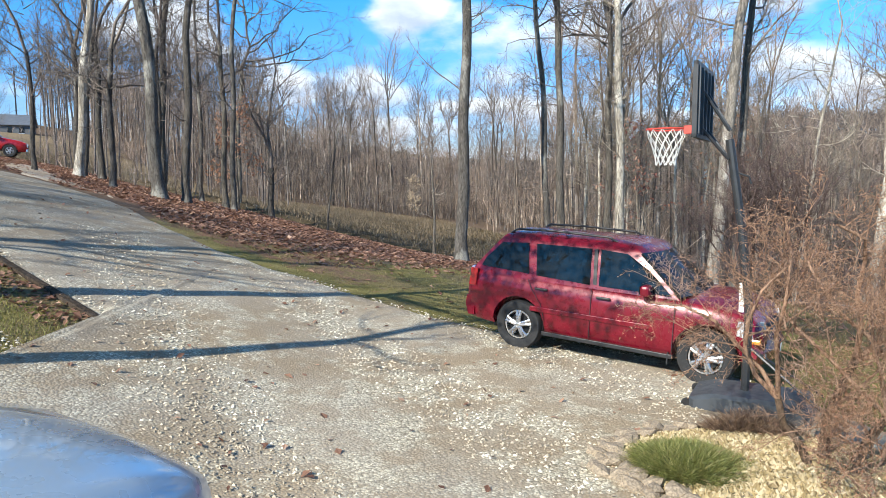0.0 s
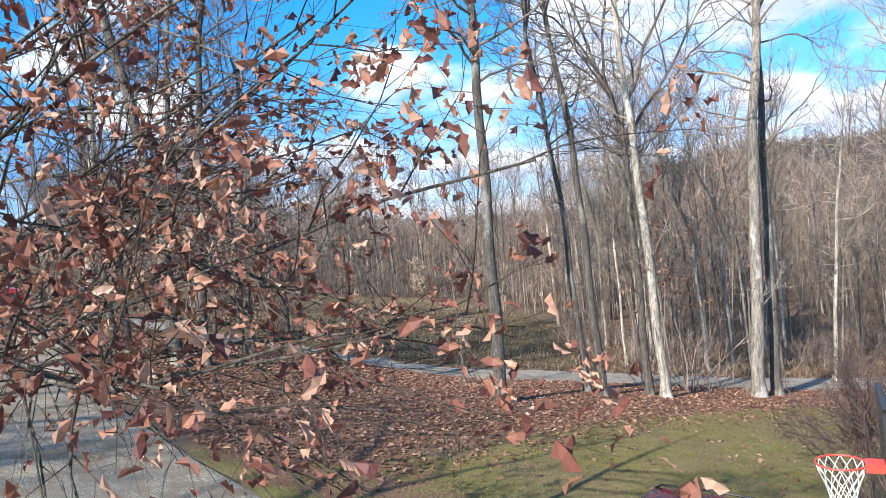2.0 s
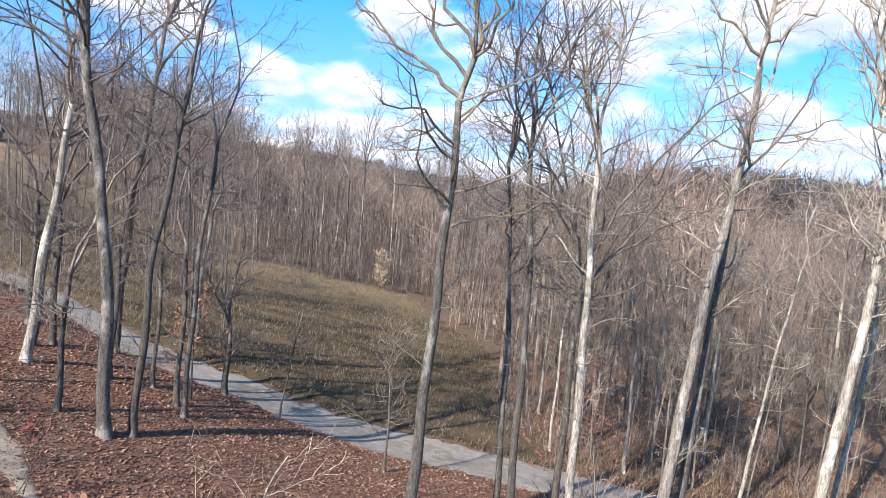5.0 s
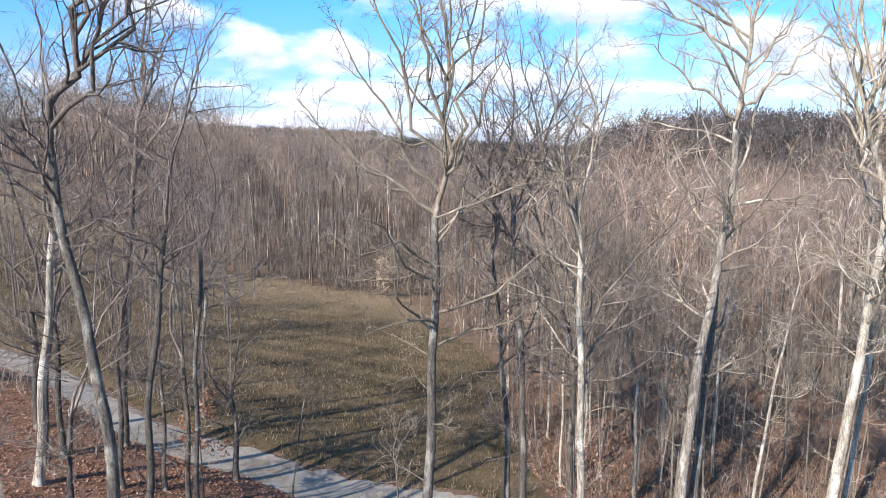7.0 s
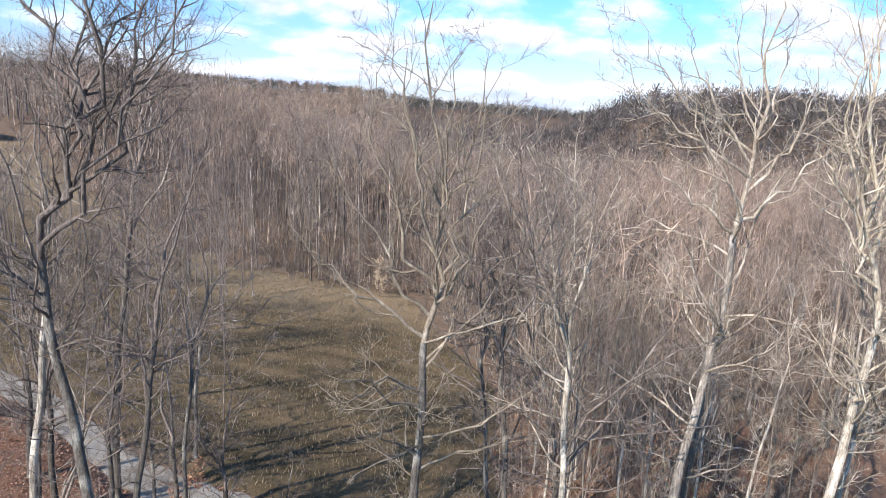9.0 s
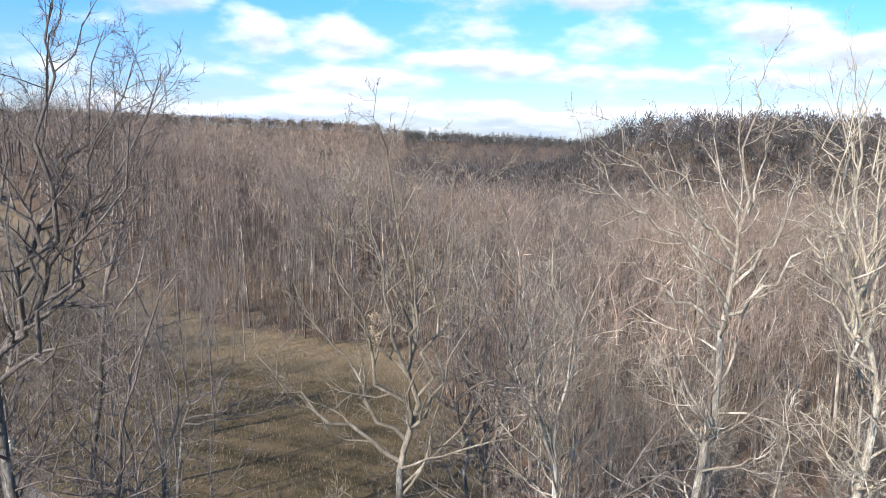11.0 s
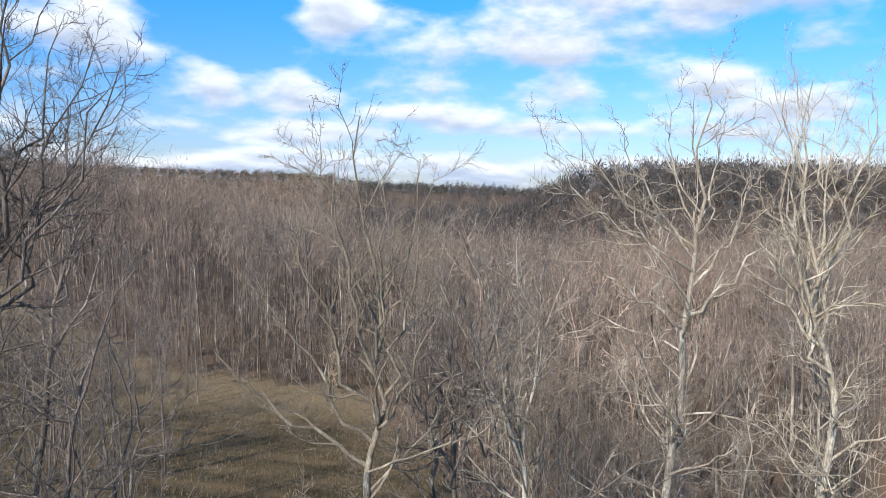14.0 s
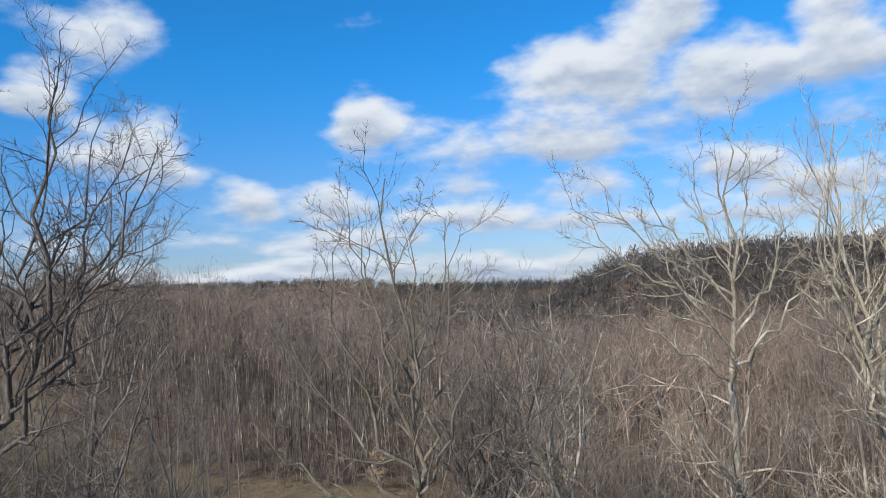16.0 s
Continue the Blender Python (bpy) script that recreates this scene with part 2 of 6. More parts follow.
def ground_material():
    mt, nt, n, l, b = nodes_of("ground_cover")
    att = {}
    for k in ("leaf", "lawn", "field"):
        a = n.new("ShaderNodeAttribute")
        a.attribute_name = k
        att[k] = a.outputs["Fac"]
    big = noise_node(nt, 0.35, 6, 0.62)
    mid = noise_node(nt, 2.2, 6, 0.6)
    fin = noise_node(nt, 16.0, 5, 0.65)
    speck = n.new("ShaderNodeTexVoronoi")
    tc = n.new("ShaderNodeTexCoord")
    l.new(tc.outputs["Object"], speck.inputs["Vector"])
    speck.inputs["Scale"].default_value = 9.0
    soil = ramp_node(nt, mid, [(0.3, (0.090, 0.062, 0.044)), (0.7, (0.22, 0.160, 0.115))])
    leafc = ramp_node(nt, fin, [(0.25, (0.10, 0.053, 0.035)), (0.5, (0.215, 0.122, 0.080)), (0.75, (0.37, 0.235, 0.16))])
    leafc = mixc(nt, remap(nt, big, 0.42, 0.62, 0, 0.55), leafc, soil)
    lawnc = ramp_node(nt, mid, [(0.28, (0.125, 0.112, 0.038)), (0.5, (0.215, 0.188, 0.068)), (0.72, (0.31, 0.262, 0.122))])
    lawnc = mixc(nt, 0.5, lawnc, ramp_node(nt, fin, [(0.3, (0.082, 0.076, 0.023)), (0.7, (0.285, 0.245, 0.10))]))
    lawnc = mixc(nt, remap(nt, big, 0.44, 0.62, 0.0, 0.7), lawnc, ramp_node(nt, fin, [(0.3, (0.105, 0.080, 0.045)), (0.7, (0.29, 0.22, 0.135))]))
    fieldc = ramp_node(nt, mid, [(0.25, (0.066, 0.052, 0.030)), (0.55, (0.110, 0.086, 0.049)), (0.8, (0.175, 0.136, 0.080))])
    fieldc = mixc(nt, remap(nt, big, 0.40, 0.60, 0, 0.7), fieldc, ramp_node(nt, fin, [(0.3, (0.090, 0.064, 0.038)), (0.7, (0.21, 0.155, 0.096))]))
    # long darker and lighter streaks across it, and drier straw along the far side
    streak = noise_node(nt, 0.16, 4, 0.6, stretch=(0.22, 2.4, 1.0))
    fieldc = mixc(nt, 1.0, fieldc, ramp_node(nt, streak, [(0.36, (0.66, 0.68, 0.66)), (0.5, (1.0, 1.0, 1.0)), (0.66, (1.3, 1.25, 1.2))]), "MULTIPLY")
    dry = n.new("ShaderNodeAttribute")
    dry.attribute_name = "straw"
    fieldc = mixc(nt, dry.outputs["Fac"], fieldc, ramp_node(nt, fin, [(0.3, (0.21, 0.154, 0.094)), (0.7, (0.36, 0.275, 0.176))]))

    def edge(k):
        s = n.new("ShaderNodeMath")
        s.operation = "ADD"
        l.new(att[k], s.inputs[0])
        s2 = n.new("ShaderNodeMath")
        s2.operation = "MULTIPLY_ADD"
        l.new(mid, s2.inputs[0])
        s2.inputs[1].default_value, s2.inputs[2].default_value = 0.9, -0.45
        l.new(s2.outputs[0], s.inputs[1])
        return remap(nt, s.outputs[0], 0.38, 0.62)

    forestc = mixc(nt, remap(nt, mid, 0.35, 0.65, 0.2, 0.8), ramp_node(nt, fin, [(0.3, (0.080, 0.053, 0.036)), (0.7, (0.21, 0.145, 0.098))]), soil)
    col = mixc(nt, edge("field"), forestc, fieldc)
    col = mixc(nt, edge("lawn"), col, lawnc)
    col = mixc(nt, edge("leaf"), col, leafc)
    l.new(col, b.inputs["Base Color"])
    b.inputs["Roughness"].default_value = 0.95
    b.inputs["Specular IOR Level"].default_value = 0.1
    bump(nt, fin, 1.0, 0.06, b)
    return mt


def gravel_material(name, a, c, d, dirt, grey_left=False):
    mt, nt, n, l, b = nodes_of(name)
    tc = n.new("ShaderNodeTexCoord")
    vo = n.new("ShaderNodeTexVoronoi")
    vo.inputs["Scale"].default_value = 38.0
    l.new(tc.outputs["Object"], vo.inputs["Vector"])
    sep = n.new("ShaderNodeSeparateColor")
    l.new(vo.outputs["Color"], sep.inputs[0])
    stone = ramp_node(nt, sep.outputs[0], [(0.0, a), (0.5, c), (1.0, d)])
    # stone colour darkens towards the gaps between stones
    stone = mixc(nt, remap(nt, vo.outputs["Distance"], 0.45, 0.75, 0.0, 0.65), stone, tuple(0.45 * q for q in dirt))
    big = noise_node(nt, 0.32, 5, 0.6)
    mid = noise_node(nt, 1.6, 6, 0.65)
    col = mixc(nt, remap(nt, mid, 0.42, 0.56, 0.0, 0.9), stone, mixc(nt, remap(nt, vo.outputs["Distance"], 0.2, 0.6, 0.0, 0.35), dirt, tuple(0.6 * q for q in dirt)))
    col = mixc(nt, remap(nt, big, 0.40, 0.62, 0.0, 0.5), col, mixc(nt, 0.5, stone, (0.36, 0.345, 0.32)))
    if grey_left:
        # stone colour turns greyer and darker up the drive, paler by the house
        pos = n.new("ShaderNodeSeparateXYZ")
        l.new(tc.outputs["Object"], pos.inputs[0])
        wob = n.new("ShaderNodeMath")
        wob.operation = "MULTIPLY_ADD"
        l.new(mid, wob.inputs[0])
        wob.inputs[1].default_value = -5.0
        l.new(pos.outputs[0], wob.inputs[2])
        col = mixc(nt, remap(nt, wob.outputs[0], -8.5, -3.5, 1.0, 0.0), col, mixc(nt, 1.0, col, (0.74, 0.735, 0.735), "MULTIPLY"))
    l.new(col, b.inputs["Base Color"])
    b.inputs["Roughness"].default_value = 0.9
    inv = n.new("ShaderNodeMath")
    inv.operation = "SUBTRACT"
    inv.inputs[0].default_value = 1.0
    l.new(vo.outputs["Distance"], inv.inputs[1])
    bump(nt, inv.outputs[0], 0.45, 0.015, b)
    return mt


GROUND = ground_material()
GRAVEL = gravel_material("drive_gravel", (0.285, 0.252, 0.188), (0.455, 0.402, 0.302), (0.67, 0.61, 0.465), (0.315, 0.238, 0.152), grey_left=True)
ROAD = gravel_material("road_gravel", (0.21, 0.197, 0.168), (0.31, 0.292, 0.252), (0.46, 0.436, 0.385), (0.225, 0.185, 0.135))


def pebble_material():
    mt, nt, n, l, b = nodes_of("pebble")
    geo = n.new("ShaderNodeNewGeometry")
    col = ramp_node(nt, geo.outputs["Random Per Island"], [(0.0, (0.22, 0.197, 0.155)), (0.5, (0.48, 0.435, 0.345)), (0.9, (0.82, 0.765, 0.625)), (1.0, (0.30, 0.21, 0.14))])
    col = mixc(nt, remap(nt, noise_node(nt, 1.6, 6, 0.65), 0.42, 0.56, 0.0, 0.8), col, mixc(nt, 1.0, (0.40, 0.33, 0.24), ramp_node(nt, geo.outputs["Random Per Island"], [(0.0, (0.5, 0.5, 0.5)), (1.0, (1.2, 1.2, 1.2))]), "MULTIPLY"))
    l.new(col, b.inputs["Base Color"])
    b.inputs["Roughness"].default_value = 0.85
    return mt


PEBBLE = pebble_material()


# mesh helpers
def part(name, bm, material, parent, label=""):
    me = bpy.data.meshes.new(name)
    bmesh.ops.recalc_face_normals(bm, faces=bm.faces)
    bm.to_mesh(me)
    bm.free()
    me.materials.append(material)
    ob = new(name, me)
    ob.parent = parent
    return tagged(ob, label)


def mesh_of(name, v, f, material, smooth=True):
    """A mesh from arrays: v (n, 3), f a list of index arrays with 3 or 4 columns."""
    me = bpy.data.meshes.new(name)
    f = [q for q in f if len(q)]
    loops = np.concatenate([q.ravel() for q in f]).astype(np.int32)
    sizes = np.concatenate([np.full(len(q), q.shape[1]) for q in f]).astype(np.int32)
    me.vertices.add(len(v)), me.loops.add(len(loops)), me.polygons.add(len(sizes))
    me.vertices.foreach_set("co", np.asarray(v, np.float32).ravel())
    me.loops.foreach_set("vertex_index", loops)
    me.polygons.foreach_set("loop_start", np.concatenate(([0], np.cumsum(sizes)[:-1])).astype(np.int32))
    me.polygons.foreach_set("use_smooth", np.full(len(sizes), smooth))
    me.update(calc_edges=True)
    me.validate()
    me.materials.append(material)
    return me


def empty(name, x=0, y=0, z=0):
    ob = new(name)
    ob.empty_display_size = 0.2
    ob.location = (x, y, z)
    return ob


# the lie of the land
GY = np.array([-400, -60, 4, 9, 14, 20, 26, 30, 35, 40, 60, 115, 200, 320, 520, 700, 1200, 3000])
GZ = np.array([0.3, 0.15, 0.12, 0.10, 0.24, -0.05, -0.48, -0.9, -1.6, -2.1, -3.0, -4.3, -8.0, -12.0, -9.0, -8.0, -6.0, -6.0])


def height(x, y):
    x, y = np.asarray(x, float), np.asarray(y, float)
    g = sum(np.interp(y + s, GY, GZ) for s in (-3, -1.5, 0, 1.5, 3)) / 5
    fade = 1 / (1 + np.exp((np.hypot(x, y - 60) - 420) / 60))
    side = -0.14 * 60 * np.tanh(x / 60) * fade
    left = 0.12 * 30 * np.tanh(np.logaddexp(0, -x * 1.2) / 1.2 / 30) * fade * (1 - 0.30 * np.exp(-((y - 24) / 9.0) ** 2))
    damp = 0.35 + 0.65 / (1 + np.exp(-np.clip(y - 13, -90, 90) / 3.0))
    near = np.where(x > 0, damp, 1.0)
    back = 1 - 0.5 * np.clip((y - 45) / 40, 0, 1)
    side, left = side * near * back, left * back
    rise = np.clip((-x - 30) / 50, 0, 1)
    left = left + 7 * rise * rise * (3 - 2 * rise) * np.clip((y - 55) / 30, 0, 1)
    hills = 19 * np.exp(-((x + 170) / 90) ** 2 - ((y - 210) / 90) ** 2)
    hills = hills + 40 / (1 + np.exp(-(x - 104) / 15)) * np.exp(-((y - 450) / 85) ** 2)
    hills = hills + np.clip(26 - 0.03 * x, 14, 40) * np.exp(-((y - 960) / 230) ** 2)
    hills = hills + 12 * np.exp(-((x + 230) / 160) ** 2 - ((y - 620) / 170) ** 2)
    cut = 0.5 * np.exp(-((y - road_mid(x)) / 2.9) ** 4) / (1 + np.exp(np.clip((x - 3) / 2.2, -60, 60))) / (1 + np.exp(np.clip(-(x + 40) / 4, -60, 60)))
    return g + side + left + hills - cut


def ground_z(x, y):
    return float(height(x, y))


def road_mid(x):
    """Centre line of the lane below the trees."""
    return np.interp(x, [-75, -26, -19.4, -16, -12, -8.8, -6, -2, 1.5, 5, 10.6, 16.8, 23, 60], [72, 49, 44.2, 41.8, 40.7, 40.6, 39.7, 39.2, 39.2, 39.0, 38.3, 38.0, 39.3, 48])


def road_half(x):
    """Half its width."""
    return np.interp(x, [-20, -8, 2, 20], [1.9, 2.2, 2.8, 2.9])


def drive_far(x):
    """Far edge of the gravel drive."""
    return np.interp(x, [-60, -26.7, -18.4, -13.8, -12.0, -9.0, -8.0, -6.9, -5.6, -4.66, -3.4, -2.06, -0.8, 0.6, 1.8, 5, 5.9, 6.4, 6.8, 7.0], [66, 38.5, 26.6, 21.7, 20.6, 18.2, 17.4, 16.3, 14.8, 13.8, 12.9, 12.45, 12.0, 11.1, 10.2, 8.6, 7.2, 5.0, 0, -15.5])


def drive_near(x):
    """Near edge of the gravel drive, with the mouth of the parking place."""
    return np.interp(x, [-60, -26.7, -18, -7.4, -6, -4.77, -2.75, -2.6, -2.55], [58, 33.0, 21.5, 9.9, 8.8, 7.95, 6.62, 5.0, -16])


def field_far(x):
    return 102 + 0.75 * np.maximum(0, -(x + 24))


def in_field(x, y):
    return (y > road_mid(x) + road_half(x) + 0.2) & (y < field_far(x)) & (x < 9.3 - 0.010 * np.maximum(0, y - 62) ** 1.9 + 1.0 * np.sin(y * 0.2)) & (x > -150)


def grid_lines(a, b, step, lo, hi):
    mid = list(np.arange(a, b + 1e-6, step))
    s, p = step, b
    while p < hi:
        s *= 1.13
        p += s
        mid.append(p)
    s, p = step, a
    while p > lo:
        s *= 1.13
        p -= s
        mid.insert(0, p)
    return np.array(mid)


def lawn_edge(x):
    return np.interp(x, [-4, 0.6, 3.2, 7.2, 13.2, 17, 24, 60], [15, 19.3, 21.6, 24.8, 28.2, 28.8, 30, 33])


def build_ground():
    gx, gy = grid_lines(-30, 30, 0.5, -2600, 2600), grid_lines(-6, 62, 0.5, -2000, 3200)
    X, Y = np.meshgrid(gx, gy)
    Z = height(X, Y)
    rng = np.random.default_rng(4)
    Z = Z + np.where(np.hypot(X, Y - 20) < 90, 1, 0) * (0.014 * np.sin(X * 1.9 + np.sin(Y * 1.3)) * np.sin(Y * 1.7) + rng.normal(0, 0.008, X.shape))
    nx, ny = len(gx), len(gy)
    i = np.arange(nx * ny).reshape(ny, nx)
    f = np.stack([i[:-1, :-1], i[:-1, 1:], i[1:, 1:], i[1:, :-1]], -1).reshape(-1, 4)
    me = mesh_of("ground", np.stack([X, Y, Z], -1).reshape(-1, 3), [f], GROUND)

    def soft(d, w):
        return np.clip(0.5 - d / w, 0, 1)

    x, y = X.ravel(), Y.ravel()
    lawn_top = lawn_edge(x)
    lawn = soft(y - lawn_top, 4.0) * soft(-x - 10, 4)
    field = in_field(x, y).astype(float)
    rm = road_mid(x)
    leaf = soft(lawn_top - 0.5 - y, 4.0) * soft(y - rm + 1.0, 2.0) * soft(x - 40, 10) * soft(-x - 60, 10) * np.clip((y - drive_far(x)) / 2.5, 0, 1)
    leaf = np.maximum(leaf, 0.75 * soft(np.hypot((x + 12) / 6, (y - 24) / 6) - 2, 1) * np.clip((y - drive_far(x)) / 2.0, 0, 1))
    leaf = np.maximum(leaf, 0.62 * soft(9 - x, 4) * soft(x - 70, 20) * soft(rm + road_half(x) + 0.8 - y, 1.5) * soft(y - 78, 24))
    leaf = np.maximum(leaf, 0.53 * soft(x - 1.5, 5) * soft(-x - 30, 6) * soft(y - rm + 1.0, 2.0) * np.clip((y - drive_far(x)) / 0.6, 0, 1))
    far = field_far(x) - y
    straw = field * np.clip(1.15 - far / (15 + 0.40 * np.maximum(0, -x - 20)), 0, 0.8)
    for k, val in (("leaf", leaf), ("lawn", lawn), ("field", field), ("straw", straw)):
        a = me.attributes.new(k, "FLOAT", "POINT")
        a.data.foreach_set("value", val.astype(np.float32))
    ob = new("ground", me)
    tagged(ob, "rolling late-autumn ground with lawn, leaf litter and dry meadow", "ground", kind="structure")


build_ground()


def strip(name, xs, lo, hi, lift, material, label, rows=14):
    v, f = [], []
    for x in xs:
        for k in range(rows + 1):
            y = lo(x) + (hi(x) - lo(x)) * k / rows
            d = max(0.0, min(y - lo(x), hi(x) - y))
            rise = lift * min(1.0, d / 0.5) ** 0.7 - 0.04 * max(0.0, 1 - d / 0.15)
            v.append((x, y, ground_z(x, y) + rise + 0.010 * math.sin(x * 2.1 + y * 1.3)))
    r = rows + 1
    for i in range(len(xs) - 1):
        for k in range(rows):
            a = i * r + k
            f.append((a, a + r, a + r + 1, a + 1))
    ob = new(name, mesh_of(name, np.array(v), [np.array(f)], material))
    return tagged(ob, label, name, kind="structure")


def jag(x, s, a=0.28):
    return a * noise.noise(Vector((x * 0.8, s, 0))) + 0.4 * a * noise.noise(Vector((x * 3.1, s, 5)))


strip("parking_apron", np.arange(-14, -2.3, 0.3), lambda x: -16 + jag(x, 2), lambda x: 4.85 + jag(x, 4) - 0.06 * max(0, -x - 4), 0.044, GRAVEL, "pale gravel parking apron by the house", rows=60)
strip("driveway", np.arange(-58, 7.0, 0.22), lambda x: float(drive_near(x)) + jag(x, 1), lambda x: float(drive_far(x)) + jag(x, 9), 0.048, GRAVEL, "pale crushed-stone driveway with worn dirt patches", rows=90)
strip("road", np.arange(-75, 75, 0.4), lambda x: float(road_mid(x) - road_half(x)) + jag(x, 3, 0.5), lambda x: float(road_mid(x) + road_half(x)) + jag(x, 6, 0.5), 0.08, ROAD, "narrow grey gravel lane below the trees", rows=10)
DIRT = gravel_material("dirt_track", (0.32, 0.25, 0.17), (0.42, 0.335, 0.235), (0.55, 0.46, 0.345), (0.36, 0.275, 0.185))
strip("dirt_track", np.arange(-19.5, -8.4, 0.3), lambda x: float(drive_far(x)) + 1.0 + jag(x, 21, 0.5) + 0.12 * max(0.0, -x - 12), lambda x: float(drive_far(x)) + 1.0 + jag(x, 21, 0.5) + 0.12 * max(0.0, -x - 12) + (2.1 + jag(x, 31, 0.8) + 0.18 * max(0.0, -x - 12)) * min(1.0, (-x - 8.3) / 4), 0.05, DIRT, "bare tan dirt track beside the driveway", rows=12)


# trees
class Wood:
    """Gathers tapered tubes and spikes into arrays."""

    def __init__(self, flat=False):
        self.flat = flat
        self.v, self.q, self.t, self.n = [], [], [], 0
        self.spikes = []

    def tube(self, pts, rad, k):
        pts, rad = np.asarray(pts, float), np.asarray(rad, float)
        m = len(pts)
        tan = np.gradient(pts, axis=0)
        tan /= np.linalg.norm(tan, axis=1)[:, None] + 1e-9
        ref = np.array([0.31, 0.95, 0.05]) if abs(tan[0][2]) > 0.6 else np.array([0.02, 0.06, 1.0])
        a = np.cross(tan, ref)
        a /= np.linalg.norm(a, axis=1)[:, None] + 1e-9
        b = np.cross(tan, a)
        ang = np.arange(k) * (2 * math.pi / k)
        ring = pts[:, None, :] + rad[:, None, None] * (np.cos(ang)[None, :, None] * a[:, None, :] + np.sin(ang)[None, :, None] * b[:, None, :])
        self.v.append(ring.reshape(-1, 3))
        i = self.n + np.arange(m * k).reshape(m, k)
        j = np.roll(i, -1, axis=1)
        self.q.append(np.stack([i[:-1], j[:-1], j[1:], i[1:]], -1).reshape(-1, 4))
        self.n += m * k

    def spike(self, p, e, r):
        self.spikes.append((*p, *e, r))

    def arrays(self):
        if self.spikes:
            s = np.array(self.spikes)
            p, e, r = s[:, :3], s[:, 3:6], s[:, 6:7]
            d = e - p
            d /= np.linalg.norm(d, axis=1)[:, None] + 1e-9
            a = np.cross(d, np.array([0.2, 0.3, 1.0]))
            a /= np.linalg.norm(a, axis=1)[:, None] + 1e-9
            b = np.cross(d, a)
            if self.flat:
                k = np.arange(len(s))[:, None] % 3
                side = np.where(k == 0, a, np.where(k == 1, b, 0.7 * (a + b))) * r
                self.v.append(np.stack([p + side, p - side, e], 1).reshape(-1, 3))
                self.t.append(self.n + 3 * np.arange(len(s))[:, None] + np.array([0, 1, 2]))
                self.n += 3 * len(s)
                self.spikes = []
                return np.concatenate(self.v), [np.concatenate(self.q), np.concatenate(self.t)]
            w = np.stack([p + r * a, p + r * (-0.5 * a + 0.87 * b), p + r * (-0.5 * a - 0.87 * b), e], 1)
            self.v.append(w.reshape(-1, 3))
            i = self.n + 4 * np.arange(len(s))[:, None]
            self.t.append(np.concatenate([i + np.array([0, 1, 3]), i + np.array([1, 2, 3]), i + np.array([2, 0, 3])]))
            self.n += 4 * len(s)
            self.spikes = []
        return np.concatenate(self.v), [np.concatenate(self.q) if self.q else np.zeros((0, 4), int), np.concatenate(self.t) if self.t else np.zeros((0, 3), int)]


def unit(v):
    return v / (np.linalg.norm(v) + 1e-9)


def sprout(d, angle, rng):
    """A direction that leaves d by an angle, on a random side."""
    r = rng.normal(size=3)
    r = unit(r - d * (r @ d))
    return unit(d * math.cos(angle) + r * math.sin(angle))


def limb(wood, p, d, length, r, level, spec, rng, tips=None):
    segs = spec["segs"][level]
    sides = spec["sides"][level]
    step = length / segs
    pts, dirs = [p], [d]
    for _ in range(segs):
        d = unit(d + rng.normal(0, spec["wig"][level], 3) + np.array([0, 0, spec["up"][level]]))
        p = p + d * step
        pts.append(p)
        dirs.append(d)
    rad = r * np.linspace(1, spec["taper"][level], segs + 1)
    if sides:
        wood.tube(pts, rad, sides)
    else:
        wood.spike(pts[0], pts[-1], r)
    if tips is not None and level >= spec["leafy"]:
        tips.extend(pts[1:])
    branch_out(wood, pts, dirs, rad, length, level, spec, rng, tips)


def branch_out(wood, pts, dirs, rad, length, level, spec, rng, tips=None):
    """Side branches along a limb."""
    if level + 1 >= len(spec["segs"]):
        return
    segs = len(pts) - 1
    kids = spec["kids"][level]
    kids = max(1, int(round(kids * (0.75 + 0.5 * rng.random()) * min(1.0, 0.45 + length / spec["ref"][level]))))
    for i in range(kids):
        u = spec["from"][level] + (1 - spec["from"][level]) * (i + rng.random()) / kids
        k = min(int(u * segs), segs - 1)
        w = u * segs - k
        q = pts[k] * (1 - w) + pts[k + 1] * w
        cl = length * spec["ratio"][level] * (1.15 - (spec.get("fall", 0.65) if level == 0 else 0.65) * u) * (0.7 + 0.6 * rng.random())
        cr = max(spec["thin"], min(rad[k] * 0.62, cl * spec["slim"][level]))
        limb(wood, q, sprout(dirs[k], spec["angle"][level] * (0.75 + 0.5 * rng.random()), rng), cl, cr, level + 1, spec, rng, tips)


def leader(wood, p0, p1, r, spec, rng, thick=1.0):
    """A main limb that bows from the fork to a given tip."""
    p0, p1 = np.array(p0, float), np.array(p1, float)
    L = np.linalg.norm(p1 - p0)
    mid = (p0 + p1) / 2 + np.array([(p1 - p0)[0] * 0.12, (p1 - p0)[1] * 0.12, -0.06 * L]) + rng.normal(0, 0.05 * L, 3)
    t = np.linspace(0, 1, 10)[:, None]
    pts = (1 - t) ** 2 * p0 + 2 * t * (1 - t) * mid + t * t * p1 + rng.normal(0, 0.022 * L, (10, 3)) * (t > 0) * (t < 1)
    rad = r * np.linspace(1, 0.14, 10)
    wood.tube(pts, rad, 7)
    dirs = [unit(v) for v in np.gradient(pts, axis=0)]
    big = dict(spec, kids=[int(spec["kids"][0] * 2.0 * thick), 8, 8], fall=0.30, slim=[0.019, 0.015, 0.012], ratio=[0.29, 0.44, 0.44], wig=[0.16, 0.24, 0.26, 0.2], up=[0.05, 0.10, 0.12, 0.05], thin=0.0092)
    branch_out(wood, list(pts), dirs, rad, L, 0, big, rng)
    return pts, rad


